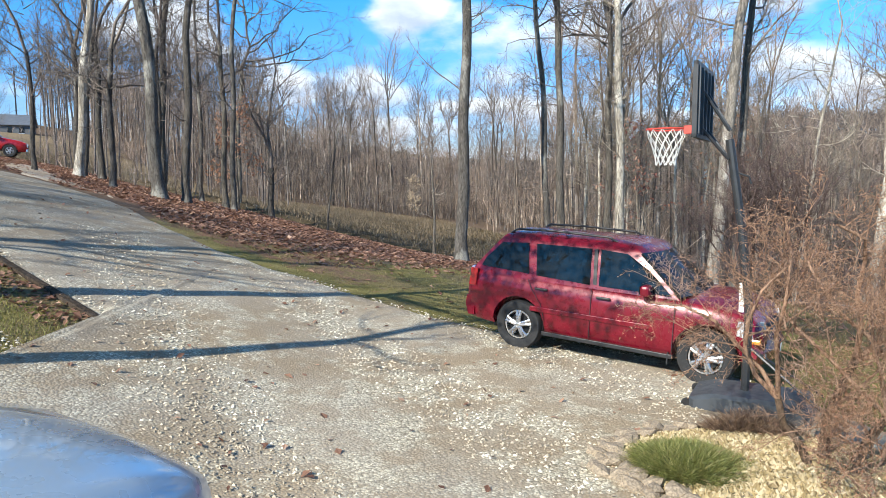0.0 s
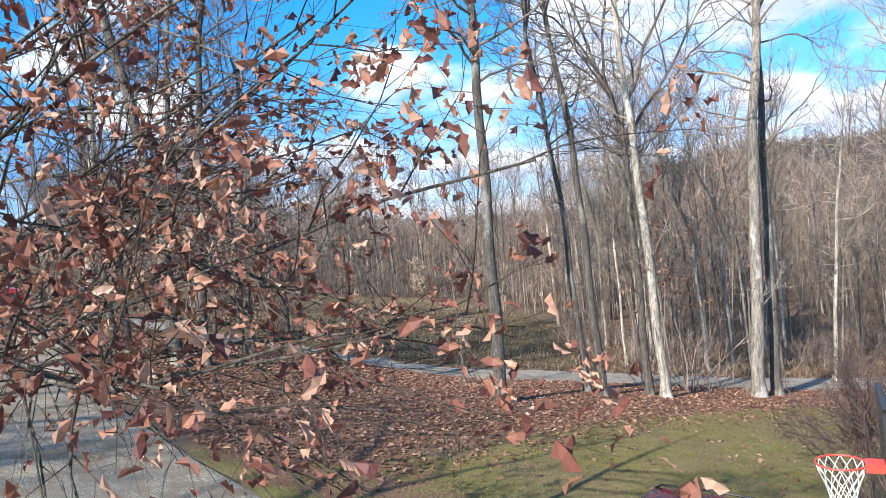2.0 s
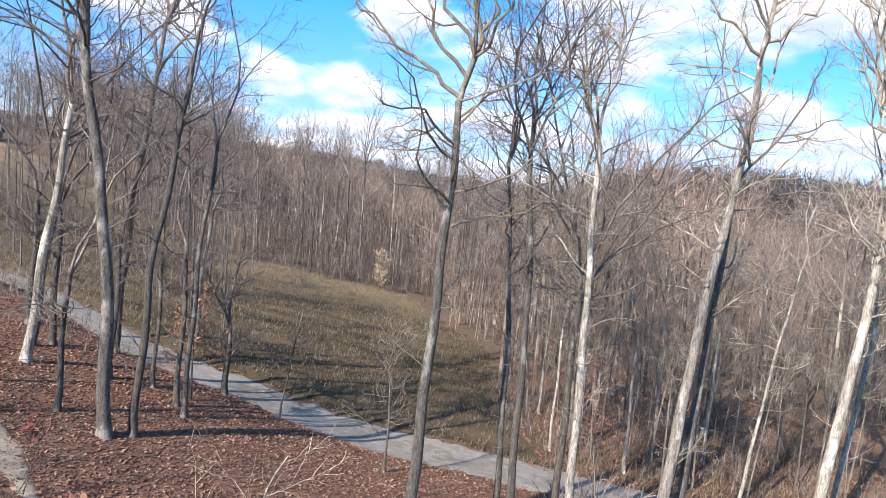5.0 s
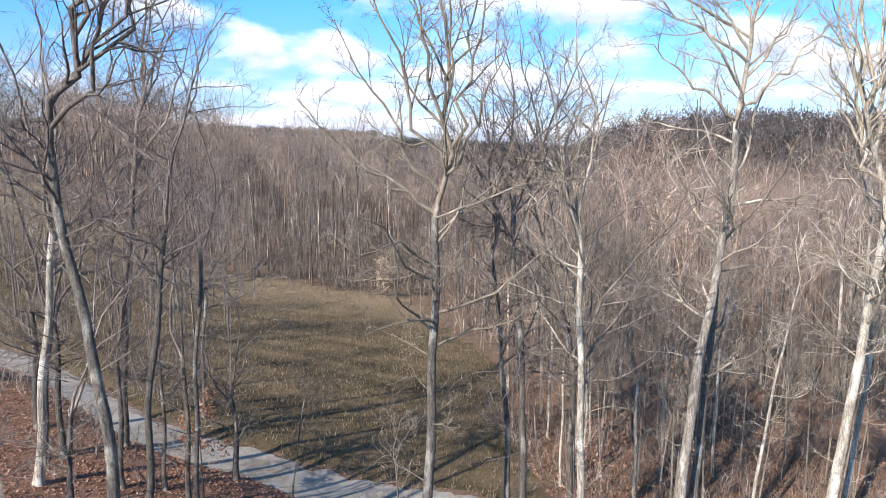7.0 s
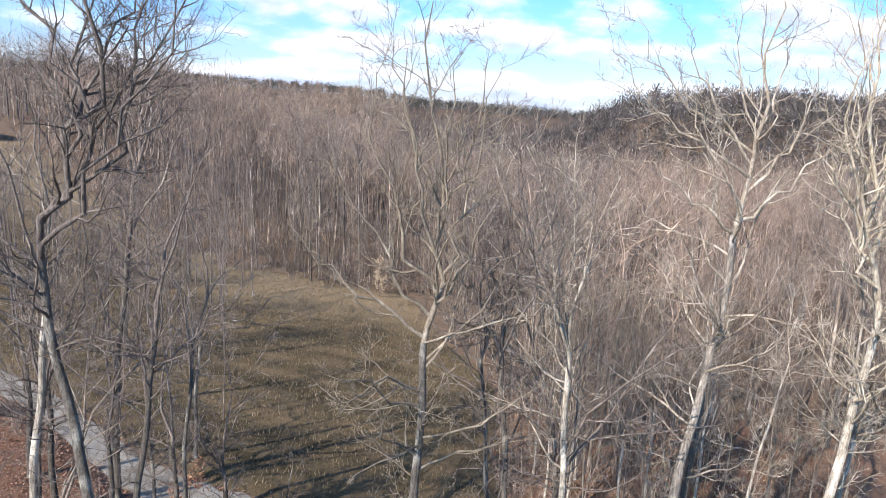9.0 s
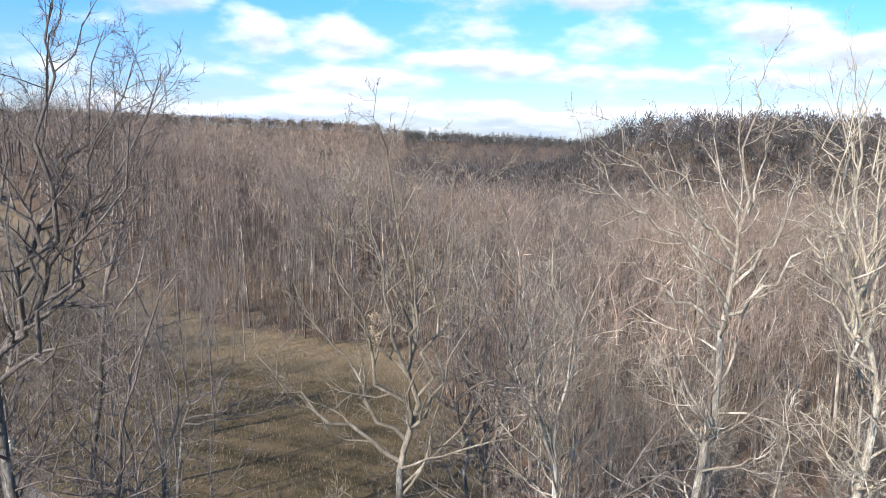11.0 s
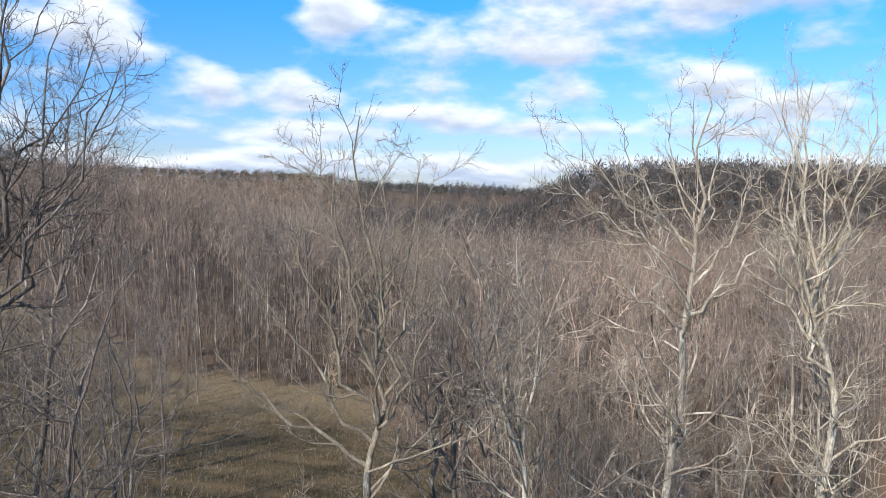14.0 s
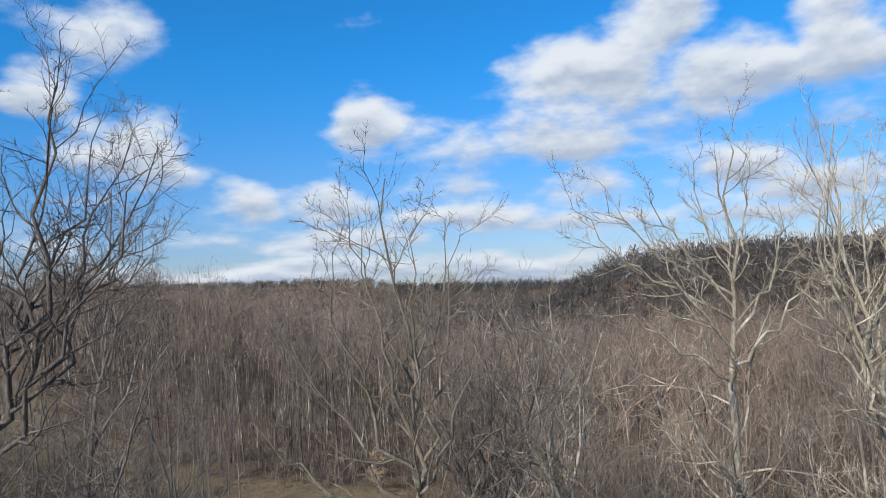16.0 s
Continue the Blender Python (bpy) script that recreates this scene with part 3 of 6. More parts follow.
FULL = dict(segs=[8, 5, 3, 1], sides=[5, 4, 3, 0], wig=[0.20, 0.25, 0.27, 0.2], up=[0.05, 0.09, 0.12, 0.05], taper=[0.28, 0.25, 0.25, 0.1], kids=[8, 7, 6], ref=[6.0, 2.0, 0.8],
            angle=[0.78, 0.8, 0.75], ratio=[0.46, 0.45, 0.5], slim=[0.0150, 0.013, 0.012], thin=0.0085, leafy=9)
FULL["from"] = [0.14, 0.12, 0.10]


def grow_tree(name, base, spine, top, radius, seed, mats, label, leaders=2, first=0.45, reach=0.24, stubs=7, spec=FULL, category="tree", flare=1.5, kids=None, tips=()):
    """A bare tree: a trunk along the spine (offsets x, y at heights), limbs from the fork up."""
    rng = np.random.default_rng(seed)
    bx, by = base
    z0 = ground_z(bx, by)
    tree = empty(name, bx, by, z0)
    tagged(tree, label, category)
    H = top - z0
    trunk, crown = Wood(), Wood(flat=True)
    hs = np.array([s[2] - z0 for s in spine])
    xs, ys = np.array([s[0] - bx for s in spine]), np.array([s[1] - by for s in spine])
    hs, xs, ys = np.concatenate(([0], hs)), np.concatenate(([0], xs)), np.concatenate(([0], ys))
    zf = hs[-1]
    zz = np.concatenate(([-0.4, 0.0, 0.12, 0.35, 0.8], np.linspace(1.6, zf, 13)))
    sx = np.interp(zz, hs, xs) + 0.05 * np.sin(zz * 1.1 + seed) * (zz > 0.5)
    sy = np.interp(zz, hs, ys) + 0.05 * np.cos(zz * 0.9 + seed) * (zz > 0.5)
    rr = radius * (1 - 0.55 * np.clip(zz, 0, zf) / max(H, 1) / 0.75)
    rr = rr * (1 + (flare - 1) * np.exp(-np.clip(zz, 0, 9) / 0.28))
    pts = np.stack([sx, sy, zz], 1)
    trunk.tube(pts, rr, 10)
    end, rend = pts[-1], rr[-1]
    sp = dict(spec)
    if kids:
        sp["kids"] = kids
    # leaders above the fork
    a0 = rng.random() * 6.28
    # a central stem to the highest tip, the other limbs leaving it one above another
    ends = sorted(tips, key=lambda p: -p[2])
    ends = ends[:1] + sorted(ends[1:], key=lambda p: p[2])
    stem = None
    for i, (x, y, z) in enumerate(ends):
        goal = (x - bx, y - by, z - z0 - 0.5)
        if i == 0:
            stem = leader(crown, end - np.array([0, 0, 0.15]), goal, rend * 0.95, sp, rng, min(1.0, 4.5 / len(ends)))
        else:
            u = 9 * (0.02 + 0.52 * (i - 1 + 0.6 * rng.random()) / len(ends))
            k = int(u)
            q = stem[0][k] * (1 - u + k) + stem[0][k + 1] * (u - k)
            leader(crown, q, goal, stem[1][k] * 0.72, sp, rng, min(1.0, 4.5 / len(ends)))
    for i in range(0 if tips else leaders):
        a = a0 + i * 6.28 / leaders + rng.normal(0, 0.3)
        tilt = 0.10 + 0.22 * rng.random() if leaders > 1 else 0.04
        d = unit(np.array([math.cos(a) * tilt, math.sin(a) * tilt, 1.0]))
        L = (H - zf) * (0.98 if i == 0 else 0.78 + 0.2 * rng.random())
        limb(crown, end - d * 0.15, d, L, rend * (0.86 if leaders == 1 else 0.70), 0, sp, rng)
    # side limbs on the upper trunk, dead stubs lower down
    side = dict(sp)
    side["kids"] = [max(4, sp["kids"][0] - 4), sp["kids"][1] - 1, sp["kids"][2]]
    n = int(4 + H * 0.25)
    for i in range(n):
        h = H * first + (zf - H * first) * (i + rng.random()) / n if zf > H * first else zf * (0.6 + 0.4 * rng.random())
        q = np.array([np.interp(h, zz, sx), np.interp(h, zz, sy), h])
        L = H * reach * (0.55 + 0.6 * rng.random())
        d = sprout(np.array([0, 0, 1.0]), 0.9 + 0.35 * rng.random(), rng)
        limb(crown, q, d, L, min(np.interp(h, zz, rr) * 0.4, L * 0.0125), 1 if L < 2.2 else 0, side, rng)
    for i in range(stubs):
        h = H * (0.10 + 0.44 * rng.random() ** 0.8)
        q = np.array([np.interp(h, zz, sx), np.interp(h, zz, sy), h])
        L = 0.7 + 2.6 * rng.random() ** 1.4
        limb(crown, q, sprout(np.array([0, 0, 1.0]), 1.15 + 0.4 * rng.random(), rng), L, 0.010 + L * 0.006, 2 if L < 1.3 else 1, side, rng)
    for nm, w, mt in (("trunk", trunk, mats[0]), ("crown", crown, mats[1])):
        v, f = w.arrays()
        ob = new(nm, mesh_of(nm, v, f, mt))
        ob.parent = tree
    return tree


TWIG_DARK = bark("dark_twig_bark", (0.102, 0.084, 0.075), (0.27, 0.230, 0.208), (0.33, 0.292, 0.265), 0.04)
# twig bark lightened in its colour, as where sun falls on the limbs
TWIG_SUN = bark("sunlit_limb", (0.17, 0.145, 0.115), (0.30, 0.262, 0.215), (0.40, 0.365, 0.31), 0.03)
G, DK, PL = (BARK, TWIG), (BARK_DARK, TWIG_DARK), (BARK_PALE, TWIG_PALE)
NEAR = [
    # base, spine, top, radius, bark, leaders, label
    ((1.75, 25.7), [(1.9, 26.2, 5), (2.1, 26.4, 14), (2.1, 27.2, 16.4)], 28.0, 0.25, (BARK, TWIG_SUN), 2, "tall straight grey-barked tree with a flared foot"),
    ((5.85, 30.7), [(5.5, 30.8, 7), (4.7, 31, 14.5)], 23.5, 0.16, G, 4, "slim grey tree leaning over leaf litter"),
    ((6.25, 29.3), [(6.05, 29.6, 9), (5.5, 30.2, 15)], 25.0, 0.19, DK, 5, "dark-barked tree with an arching side branch"),
    ((8.95, 29.4), [(8.7, 29.6, 7), (8.3, 29.6, 15.5)], 25.5, 0.21, PL, 5, "pale-barked twin-stemmed tree by the lane"),
    ((8.5, 30.3), [(8.45, 30.4, 9)], 22.5, 0.18, DK, 5, "dark-barked tree beside a pale one"),
    ((13.6, 31.1), [(14.6, 31.6, 9), (15.9, 32.3, 16.5), (16.0, 32.4, 20.5)], 30.0, 0.29, PL, 3, "large pale sycamore-like tree with a spreading crown"),
    ((15.0, 32.4), [(15.5, 32.6, 9), (15.9, 33, 14)], 23.0, 0.24, G, 2, "grey tree standing against a pale one"),
    ((23.3, 35.0), [(24.3, 35.0, 5.8), (25.0, 35.2, 12.5), (25.3, 35.2, 16.5)], 30.0, 0.32, PL, 3, "large pale-barked tree lit by the sun"),
    ((21.9, 40.3), [(23.2, 40.6, 6), (24.3, 41, 11)], 17.0, 0.12, PL, 1, "thin pale leaning tree"),
    ((26.5, 38.5), [(27.5, 38.5, 8)], 24.0, 0.20, PL, 2, "pale tree beyond the lawn"),
    ((-10.6, 26.6), [(-10.9, 26.6, 9), (-12.2, 26.8, 16), (-12.6, 27.0, 19)], 34.0, 0.26, G, 3, "big grey tree leaning by the driveway"),
    ((-9.8, 27.4), [(-9.5, 27.5, 9), (-8.6, 27.8, 16)], 27.0, 0.17, DK, 2, "dark stem growing beside a big tree"),
    ((-16.7, 28.2), [(-16.7, 28.2, 8)], 19.0, 0.10, DK, 1, "slender dark tree at the edge of the driveway"),
    ((-17.0, 32.2), [(-16.4, 32.2, 8), (-15.5, 32.3, 15)], 27.0, 0.22, (BARK_PALE, TWIG), 2, "stout pale-barked tree leaning slightly"),
    ((-18.2, 34.9), [(-17.4, 34.9, 10)], 25.0, 0.14, DK, 2, "dark tree behind a stout one"),
    ((-13.0, 27.6), [(-12.9, 27.7, 8)], 20.0, 0.13, G, 2, "slim grey tree above fallen leaves"),
    ((-9.1, 31.4), [(-9.0, 31.5, 8), (-8.6, 31.8, 14)], 25.0, 0.13, G, 2, "slim grey tree at the wood's edge"),
    ((-9.9, 32.6), [(-9.9, 32.7, 9)], 22.0, 0.14, DK, 2, "dark tree at the wood's edge"),
    ((-11.7, 34.2), [(-11.6, 34.2, 8)], 20.0, 0.11, G, 1, "thin grey tree on the leafy slope"),
    ((-9.0, 37.5), [(-8.95, 37.5, 3.2)], 11.5, 0.17, DK, 2, "low-forked dark tree beside the lane"),
    ((-13.2, 45.0), [(-13.0, 45.0, 7), (-12.7, 45.0, 10)], 20.5, 0.15, G, 2, "grey tree with a wide fork by the lane"),
    ((-15.7, 38.7), [(-15.3, 38.7, 10), (-14.6, 39.2, 17)], 31.0, 0.22, DK, 3, "tall dark tree with an arching limb"),
    ((-17.8, 36.0), [(-17.8, 36.0, 10)], 24.0, 0.18, DK, 2, "dark tree on the slope"),
    ((-20.5, 38.5), [(-20.3, 38.5, 10)], 25.0, 0.18, G, 2, "grey tree on the slope"),
    ((-13.6, 33.5), [(-13.4, 33.5, 9)], 22.0, 0.14, DK, 2, "dark tree on the slope"),
    ((-5.63, 36.5), [(-5.3, 36.5, 3), (-4.8, 36.5, 5.5)], 8.0, 0.055, DK, 1, "thin leaning sapling beside the lane"),
    ((0.42, 32.9), [(0.37, 32.9, 3)], 7.5, 0.07, G, 2, "small forked sapling beside the lane"),
]
TIPS = {0: [(0.4, 27.4, 28.9), (1.8, 26.8, 29.6), (3.0, 25.6, 28.0), (3.9, 27.0, 28.2), (4.3, 26.2, 27.3), (0.0, 25.8, 27.1), (-1.7, 26.5, 24.2), (4.7, 26.0, 23.7), (1.0, 26.0, 27.9), (-3.2, 27.0, 21.4)],
        5: [(9.2, 31.2, 28.7), (10.4, 32.2, 30.3), (13.0, 33.0, 30.0), (14.8, 32.6, 31.4), (16.0, 31.4, 31.7), (17.6, 32.6, 30.6), (18.2, 31.6, 28.5), (19.8, 32.0, 25.6), (11.0, 31.0, 24.2), (12.4, 31.8, 27.9)],
        7: [(20.6, 34.6, 31.6), (21.9, 35.4, 32.2), (23.0, 35.0, 32.6), (25.2, 35.6, 32.4), (25.9, 34.4, 31.3), (20.9, 34.2, 28.7), (21.3, 34.6, 24.3), (24.2, 35.8, 30.1), (27.6, 36.0, 32.0)],
        10: [(-6.0, 26.8, 31.1), (-6.7, 26.4, 31.5), (-7.9, 27.0, 32.5), (-9.2, 26.4, 33.4), (-9.9, 27.2, 32.1), (-6.2, 26.2, 30.2), (-14.0, 27.0, 33.0)],
        20: [(-13.4, 45.4, 17.6), (-10.6, 45.6, 17.4), (-12.3, 45.0, 19.2), (-8.2, 45.8, 15.6), (-6.4, 46.0, 13.7), (-5.6, 46.0, 12.0), (-15.7, 45.4, 15.6), (-9.4, 44.6, 14.2)],
        21: [(-14.0, 41.0, 31.8), (-12.8, 41.0, 31.2), (-11.6, 41.0, 29.4), (-11.3, 40.6, 27.1), (-15.1, 41.2, 30.9), (-16.0, 41.0, 29.3), (-16.3, 40.6, 27.4), (-13.4, 41.0, 30.6), (-12.2, 40.8, 30.2)]}
for i, (base, spine, top, r, mats, lead, label) in enumerate(NEAR):
    small = top < 13
    grow_tree("bare_tree", base, spine, top, r, 11 + i, mats, label, leaders=lead, stubs=3 if small else 17, first=0.3 if small else 0.42, reach=0.3 if small else 0.20, tips=TIPS.get(i, ()), spec=dict(FULL, kids=[6, 6, 5], thin=0.0105) if 11 <= i <= 24 and not small else FULL)


# young trees beyond the lane, each with many ascending stems
THICKET = dict(FULL, kids=[7, 6, 5], thin=0.011)
SPOTS = [(11.0, 44.8, 16.0), (13.2, 47.5, 16.5), (15.8, 43.6, 14.0), (19.0, 47.8, 15.5), (11.6, 53.5, 17.0), (15.2, 54.0, 17.5), (23.6, 49.6, 15.0)]
for i, (bx, by, top) in enumerate(SPOTS):
    pale = i % 2 == 0 or bx > 12
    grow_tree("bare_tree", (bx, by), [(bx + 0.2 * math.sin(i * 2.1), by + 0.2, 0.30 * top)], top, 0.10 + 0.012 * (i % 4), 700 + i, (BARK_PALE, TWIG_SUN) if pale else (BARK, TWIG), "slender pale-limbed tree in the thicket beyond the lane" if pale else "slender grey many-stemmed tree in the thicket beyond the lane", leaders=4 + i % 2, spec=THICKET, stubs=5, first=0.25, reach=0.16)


# woods: three kinds of tree by distance, each wood one object
MID = dict(FULL, segs=[4, 2, 1], sides=[4, 3, 0], wig=[0.15, 0.2, 0.2], up=[0.07, 0.09, 0.0], taper=[0.3, 0.2, 0.1], kids=[10, 8], ref=[5.0, 1.5], angle=[0.65, 0.7], ratio=[0.5, 0.6], slim=[0.012, 0.012], thin=0.015)
MID["from"] = [0.15, 0.1]


def wood_template(seed, H, r, clear, lead, n_side, spec, sides=5, fork=0.55):
    rng = np.random.default_rng(seed)
    w = Wood(flat=True)
    zf = H * (fork + 0.12 * rng.random())
    lean = rng.normal(0, 0.035, 2)
    z = np.array([-0.5, 0.3, zf * 0.5, zf])
    pts = np.stack([z * lean[0], z * lean[1], z], 1)
    w.tube(pts, r * np.array([1.3, 1.0, 0.8, 0.62]), sides)
    for i in range(lead):
        d = unit(np.array([rng.normal(0, 0.25), rng.normal(0, 0.25), 1.0]))
        limb(w, pts[-1], d, (H - zf) * (0.8 + 0.25 * rng.random()), r * 0.45, 0, spec, rng)
    for i in range(n_side):
        h = H * clear + (zf - H * clear) * rng.random()
        d = sprout(np.array([0, 0, 1.0]), 0.85 + 0.4 * rng.random(), rng)
        limb(w, np.array([h * lean[0], h * lean[1], h]), d, H * (0.08 + 0.1 * rng.random()), r * 0.25, 1 if len(spec["segs"]) > 2 else 0, spec, rng)
    return w.arrays()


def plant(name, spots, templates, rng, label, material, scale=(0.75, 1.2), trunk=0):
    """trunk: how many faces of each template are its stem, in the darker bark."""
    V, Q, T, n = [], [], [], 0
    stem = []
    for x, y in spots:
        v, (q, t) = templates[rng.integers(len(templates))]
        s = scale[0] + (scale[1] - scale[0]) * rng.random()
        a = rng.random() * 6.283
        c, sn = math.cos(a) * s, math.sin(a) * s
        V.append(np.stack([v[:, 0] * c - v[:, 1] * sn + x, v[:, 0] * sn + v[:, 1] * c + y, v[:, 2] * s * (0.9 + 0.2 * rng.random())], 1) + np.array([0, 0, ground_z(x, y)]))
        Q.append(q + n)
        stem.append(np.arange(len(q)) < trunk)
        T.append(t + n)
        n += len(v)
    me = mesh_of(name, np.concatenate(V), [np.concatenate(Q), np.concatenate(T)], material, smooth=False)
    if trunk:
        me.materials.append(FOREST_TRUNK)
        slot = np.zeros(len(me.polygons), np.int32)
        flags = np.concatenate(stem)
        slot[:len(flags)] = flags
        me.polygons.foreach_set("material_index", slot)
    return tagged(new(name, me), label, "woodland", kind="stuff")


def in_wood(x, y):
    """Where woodland stands."""
    if in_field(np.array(x), np.array(y)):
        return False
    rm = float(road_mid(x))
    if y < field_far(x) and x < 1.0:
        return False
    if x < -0.49 * y - 6 and y < 330:
        return False
    if x > 18:
        return y > 50 + 0.6 * (x - 18)
    return y > rm + 4.5


def scatter(rng, n, ymin, ymax, spread, keep):
    out = []
    while len(out) < n:
        y = ymin + (ymax - ymin) * rng.random() ** 0.8
        x = (rng.random() * 2 - 1) * spread(y)
        if keep(x, y):
            out.append((x, y))
    return out


rng = np.random.default_rng(77)
T_MID = [wood_template(200 + i, 19 + 1.2 * i, 0.11 + 0.02 * (i % 4), 0.16, 2 + i % 2, 8, MID) for i in range(7)]
T_THIN = [wood_template(300 + i, 9 + 1.5 * i, 0.055 + 0.008 * i, 0.3, 2, 3, MID) for i in range(4)]


def far_template(seed, H, n, width, base=0.22, stems=5, spread=0.26, crown=False, fine=1.0, soft=0.0):
    """A far bare tree: ascending stems, each with a spray of fine twigs."""
    rng = np.random.default_rng(seed)
    w = Wood(flat=True)
    w.tube(np.array([(0, 0, -0.5), (0, 0, H * base), (rng.normal(0, 0.2), rng.normal(0, 0.2), H * 0.55)]), np.array([1.3, 1.0, 0.5]) * H * 0.008, 3)
    for i in range(stems):
        a = 6.283 * (i + rng.random()) / stems
        p = np.array([0, 0, H * (base + 0.25 * rng.random())])
        R = H * spread * (0.35 + 0.65 * rng.random()) if i or crown else 0.06 * H
        e = np.array([R * math.cos(a), R * math.sin(a), H * (0.70 + 0.2 * rng.random()) if crown else H * (0.78 + 0.24 * rng.random()) if i else H])
        w.spike(p, e, width * 1.15)
        for k in range(n // stems):
            u = 0.25 + 0.72 * rng.random()
            q = p + (e - p) * u + rng.normal(0, soft, 3) * H
            d = unit(unit(e - p) * 0.6 + rng.normal(0, 0.6, 3) + np.array([0, 0, 0.3]))
            w.spike(q, q + d * H * fine * (0.09 + 0.13 * rng.random()) * (1.15 - 0.5 * u), width)
    return w.arrays()


T_FAR = [far_template(400 + i, 17 + 1.2 * i, 140, 0.050, spread=0.28 + 0.06 * (i % 2), fine=0.50, crown=i % 2 == 1, soft=0.045) for i in range(7)]
T_UNDER = [far_template(450 + i, 4.0 + 0.7 * i, 55, 0.024, base=0.04, stems=6, spread=0.42, fine=1.2) for i in range(5)]


def dome_template(seed, H, R, n, size, low=0.12):
    """A distant tree: a rounded, ragged crown of short sprays on a stem."""
    rng = np.random.default_rng(seed)
    w = Wood(flat=True)
    w.tube(np.array([(0, 0, -0.6), (0, 0, H * 0.3), (0.1, 0, H * 0.7)]), np.array([0.16, 0.13, 0.07]), 3)
    lobes = [(R * 0.55 * math.cos(a), R * 0.55 * math.sin(a), H * (0.55 + 0.25 * rng.random())) for a in rng.random(4) * 6.283]
    for k in range(n):
        c = np.array(lobes[k % 4])
        p = rng.normal(0, 1, 3)
        p = p / np.linalg.norm(p) * rng.random() ** 0.4 * np.array([R * 0.6, R * 0.6, H * 0.30])
        q = c + p
        if k % 3 == 0:
            q[2] = H * (low + (0.6 - low) * rng.random())
        d = unit(p / R + rng.normal(0, 0.35, 3) + np.array([0, 0, 0.6]))
        w.spike(q, q + d * size * (2.2 + 1.6 * rng.random()), size * (0.22 + 0.16 * rng.random()))
    return w.arrays()


T_VFAR = [dome_template(500 + i, 15 + i, 4.2 + 0.3 * i, 46, 0.95) for i in range(6)]
T_RIDGE = [dome_template(530 + i, 15 + i, 3.9 + 0.3 * i, 60, 0.80, low=0.05) for i in range(6)]
T_CREST = [dome_template(560 + i, 11 + 1.6 * i, 4.5 + 0.4 * i, 48, 1.45, low=0.0) for i in range(6)]
edge = lambda y: 30 + 0.78 * y
plant("woods", scatter(rng, 430, 40, 165, edge, in_wood), T_MID, rng, "leafless grey-brown deciduous woods around the meadow", FOREST, trunk=15)
plant("woods", scatter(rng, 380, 38, 130, edge, in_wood), T_THIN, rng, "thin leafless understorey of the woods", FOREST, trunk=15)
plant("woods", scatter(rng, 2700, 140, 430, edge, lambda x, y: in_wood(x, y) and (y < 330 or x < -0.04 * y)), T_FAR, rng, "leafless brown woods filling the valley", FOREST_FAR, trunk=6)
plant("woods", scatter(rng, 2600, 330, 540, lambda y: 40 + 0.75 * y, lambda x, y: x > -0.04 * y and in_wood(x, y)), T_RIDGE, rng, "dark leafless woods on the near ridge and in the valley head, cloud shade in their colour", RIDGE_SHADE)
plant("woods", scatter(rng, 2400, 420, 930, lambda y: 40 + 0.75 * y, lambda x, y: x < -0.04 * y and in_wood(x, y)), T_VFAR, rng, "leafless brown woods on the far slopes", FOREST_FAR, (0.55, 0.85))
plant("woods", scatter(rng, 2000, 560, 1000, lambda y: 40 + 0.75 * y, lambda x, y: x >= -0.04 * y and in_wood(x, y)), T_VFAR, rng, "dark leafless woods on the far ridge, cloud shade in their colour", RIDGE_SHADE, (0.55, 0.85))
plant("woods", [(-116 + 44 * rng.random() ** 1.2, 172 + 42 * rng.random()) for _ in range(85)], T_FAR, rng, "taller leafless trees on the knoll above the meadow", FOREST, (1.0, 1.2), trunk=6)

BRUSH = dict(MID, segs=[3, 2, 1], sides=[3, 3, 0], kids=[4, 4], ref=[1.5, 0.8], ratio=[0.6, 0.6], slim=[0.012, 0.012], thin=0.006)
BRUSH["from"] = [0.1, 0.1]


def brush_template(seed, H):
    rng = np.random.default_rng(seed)
    w = Wood(flat=True)
    for i in range(5):
        d = unit(np.array([rng.normal(0, 0.4), rng.normal(0, 0.4), 1.0]))
        limb(w, np.array([rng.normal(0, 0.25), rng.normal(0, 0.25), -0.1]), d, H * (0.6 + 0.5 * rng.random()), 0.008 * H, 0, BRUSH, rng)
    return w.arrays()


T_BRUSH = [brush_template(600 + i, 1.6 + 0.4 * i) for i in range(5)]


def brushy(x, y):
    rm = float(road_mid(x))
    if y < float(drive_far(x)) + 4 or abs(y - rm) < 3.4:
        return False
    if x > 17 and y < rm:
        return False
    if x > 8:
        return y > 29 + 0.15 * x and y < rm + 26
    return x < -11 and rm - 7 < y < rm - 3


plant("brush", scatter(rng, 170, 24, 66, lambda y: 38, brushy), T_BRUSH, rng, "thin leafless brush along the lane", FOREST, (0.6, 1.3))
plant("brush", scatter(rng, 1300, 60, 165, lambda y: 10 + 0.7 * y, in_wood), T_UNDER, rng, "dense leafless undergrowth below the woods", FOREST_FAR, (0.7, 1.3))
plant("brush", scatter(rng, 110, 100, 135, lambda y: 80, lambda x, y: abs(y - float(field_far(x)) - 3) < 6), T_BRUSH, rng, "tangled brush along the meadow's far edge", FOREST, (1.0, 2.0))
plant("woods", scatter(rng, 16, 40, 66, lambda y: 34, lambda x, y: x < -13 and 2.6 < y - float(road_mid(x)) < 12), T_THIN, rng, "thin dark trees between the lane and the meadow", TWIG_DARK, (0.7, 1.2))
plant("woods", scatter(rng, 50, 46, 95, lambda y: 62, lambda x, y: x < -15 - 0.12 * (y - 46) and in_field(np.array(x), np.array(y)) and y > road_mid(x) + 5), T_MID, rng, "scattered dark leafless trees on the meadow", TWIG_DARK, (0.6, 0.95))

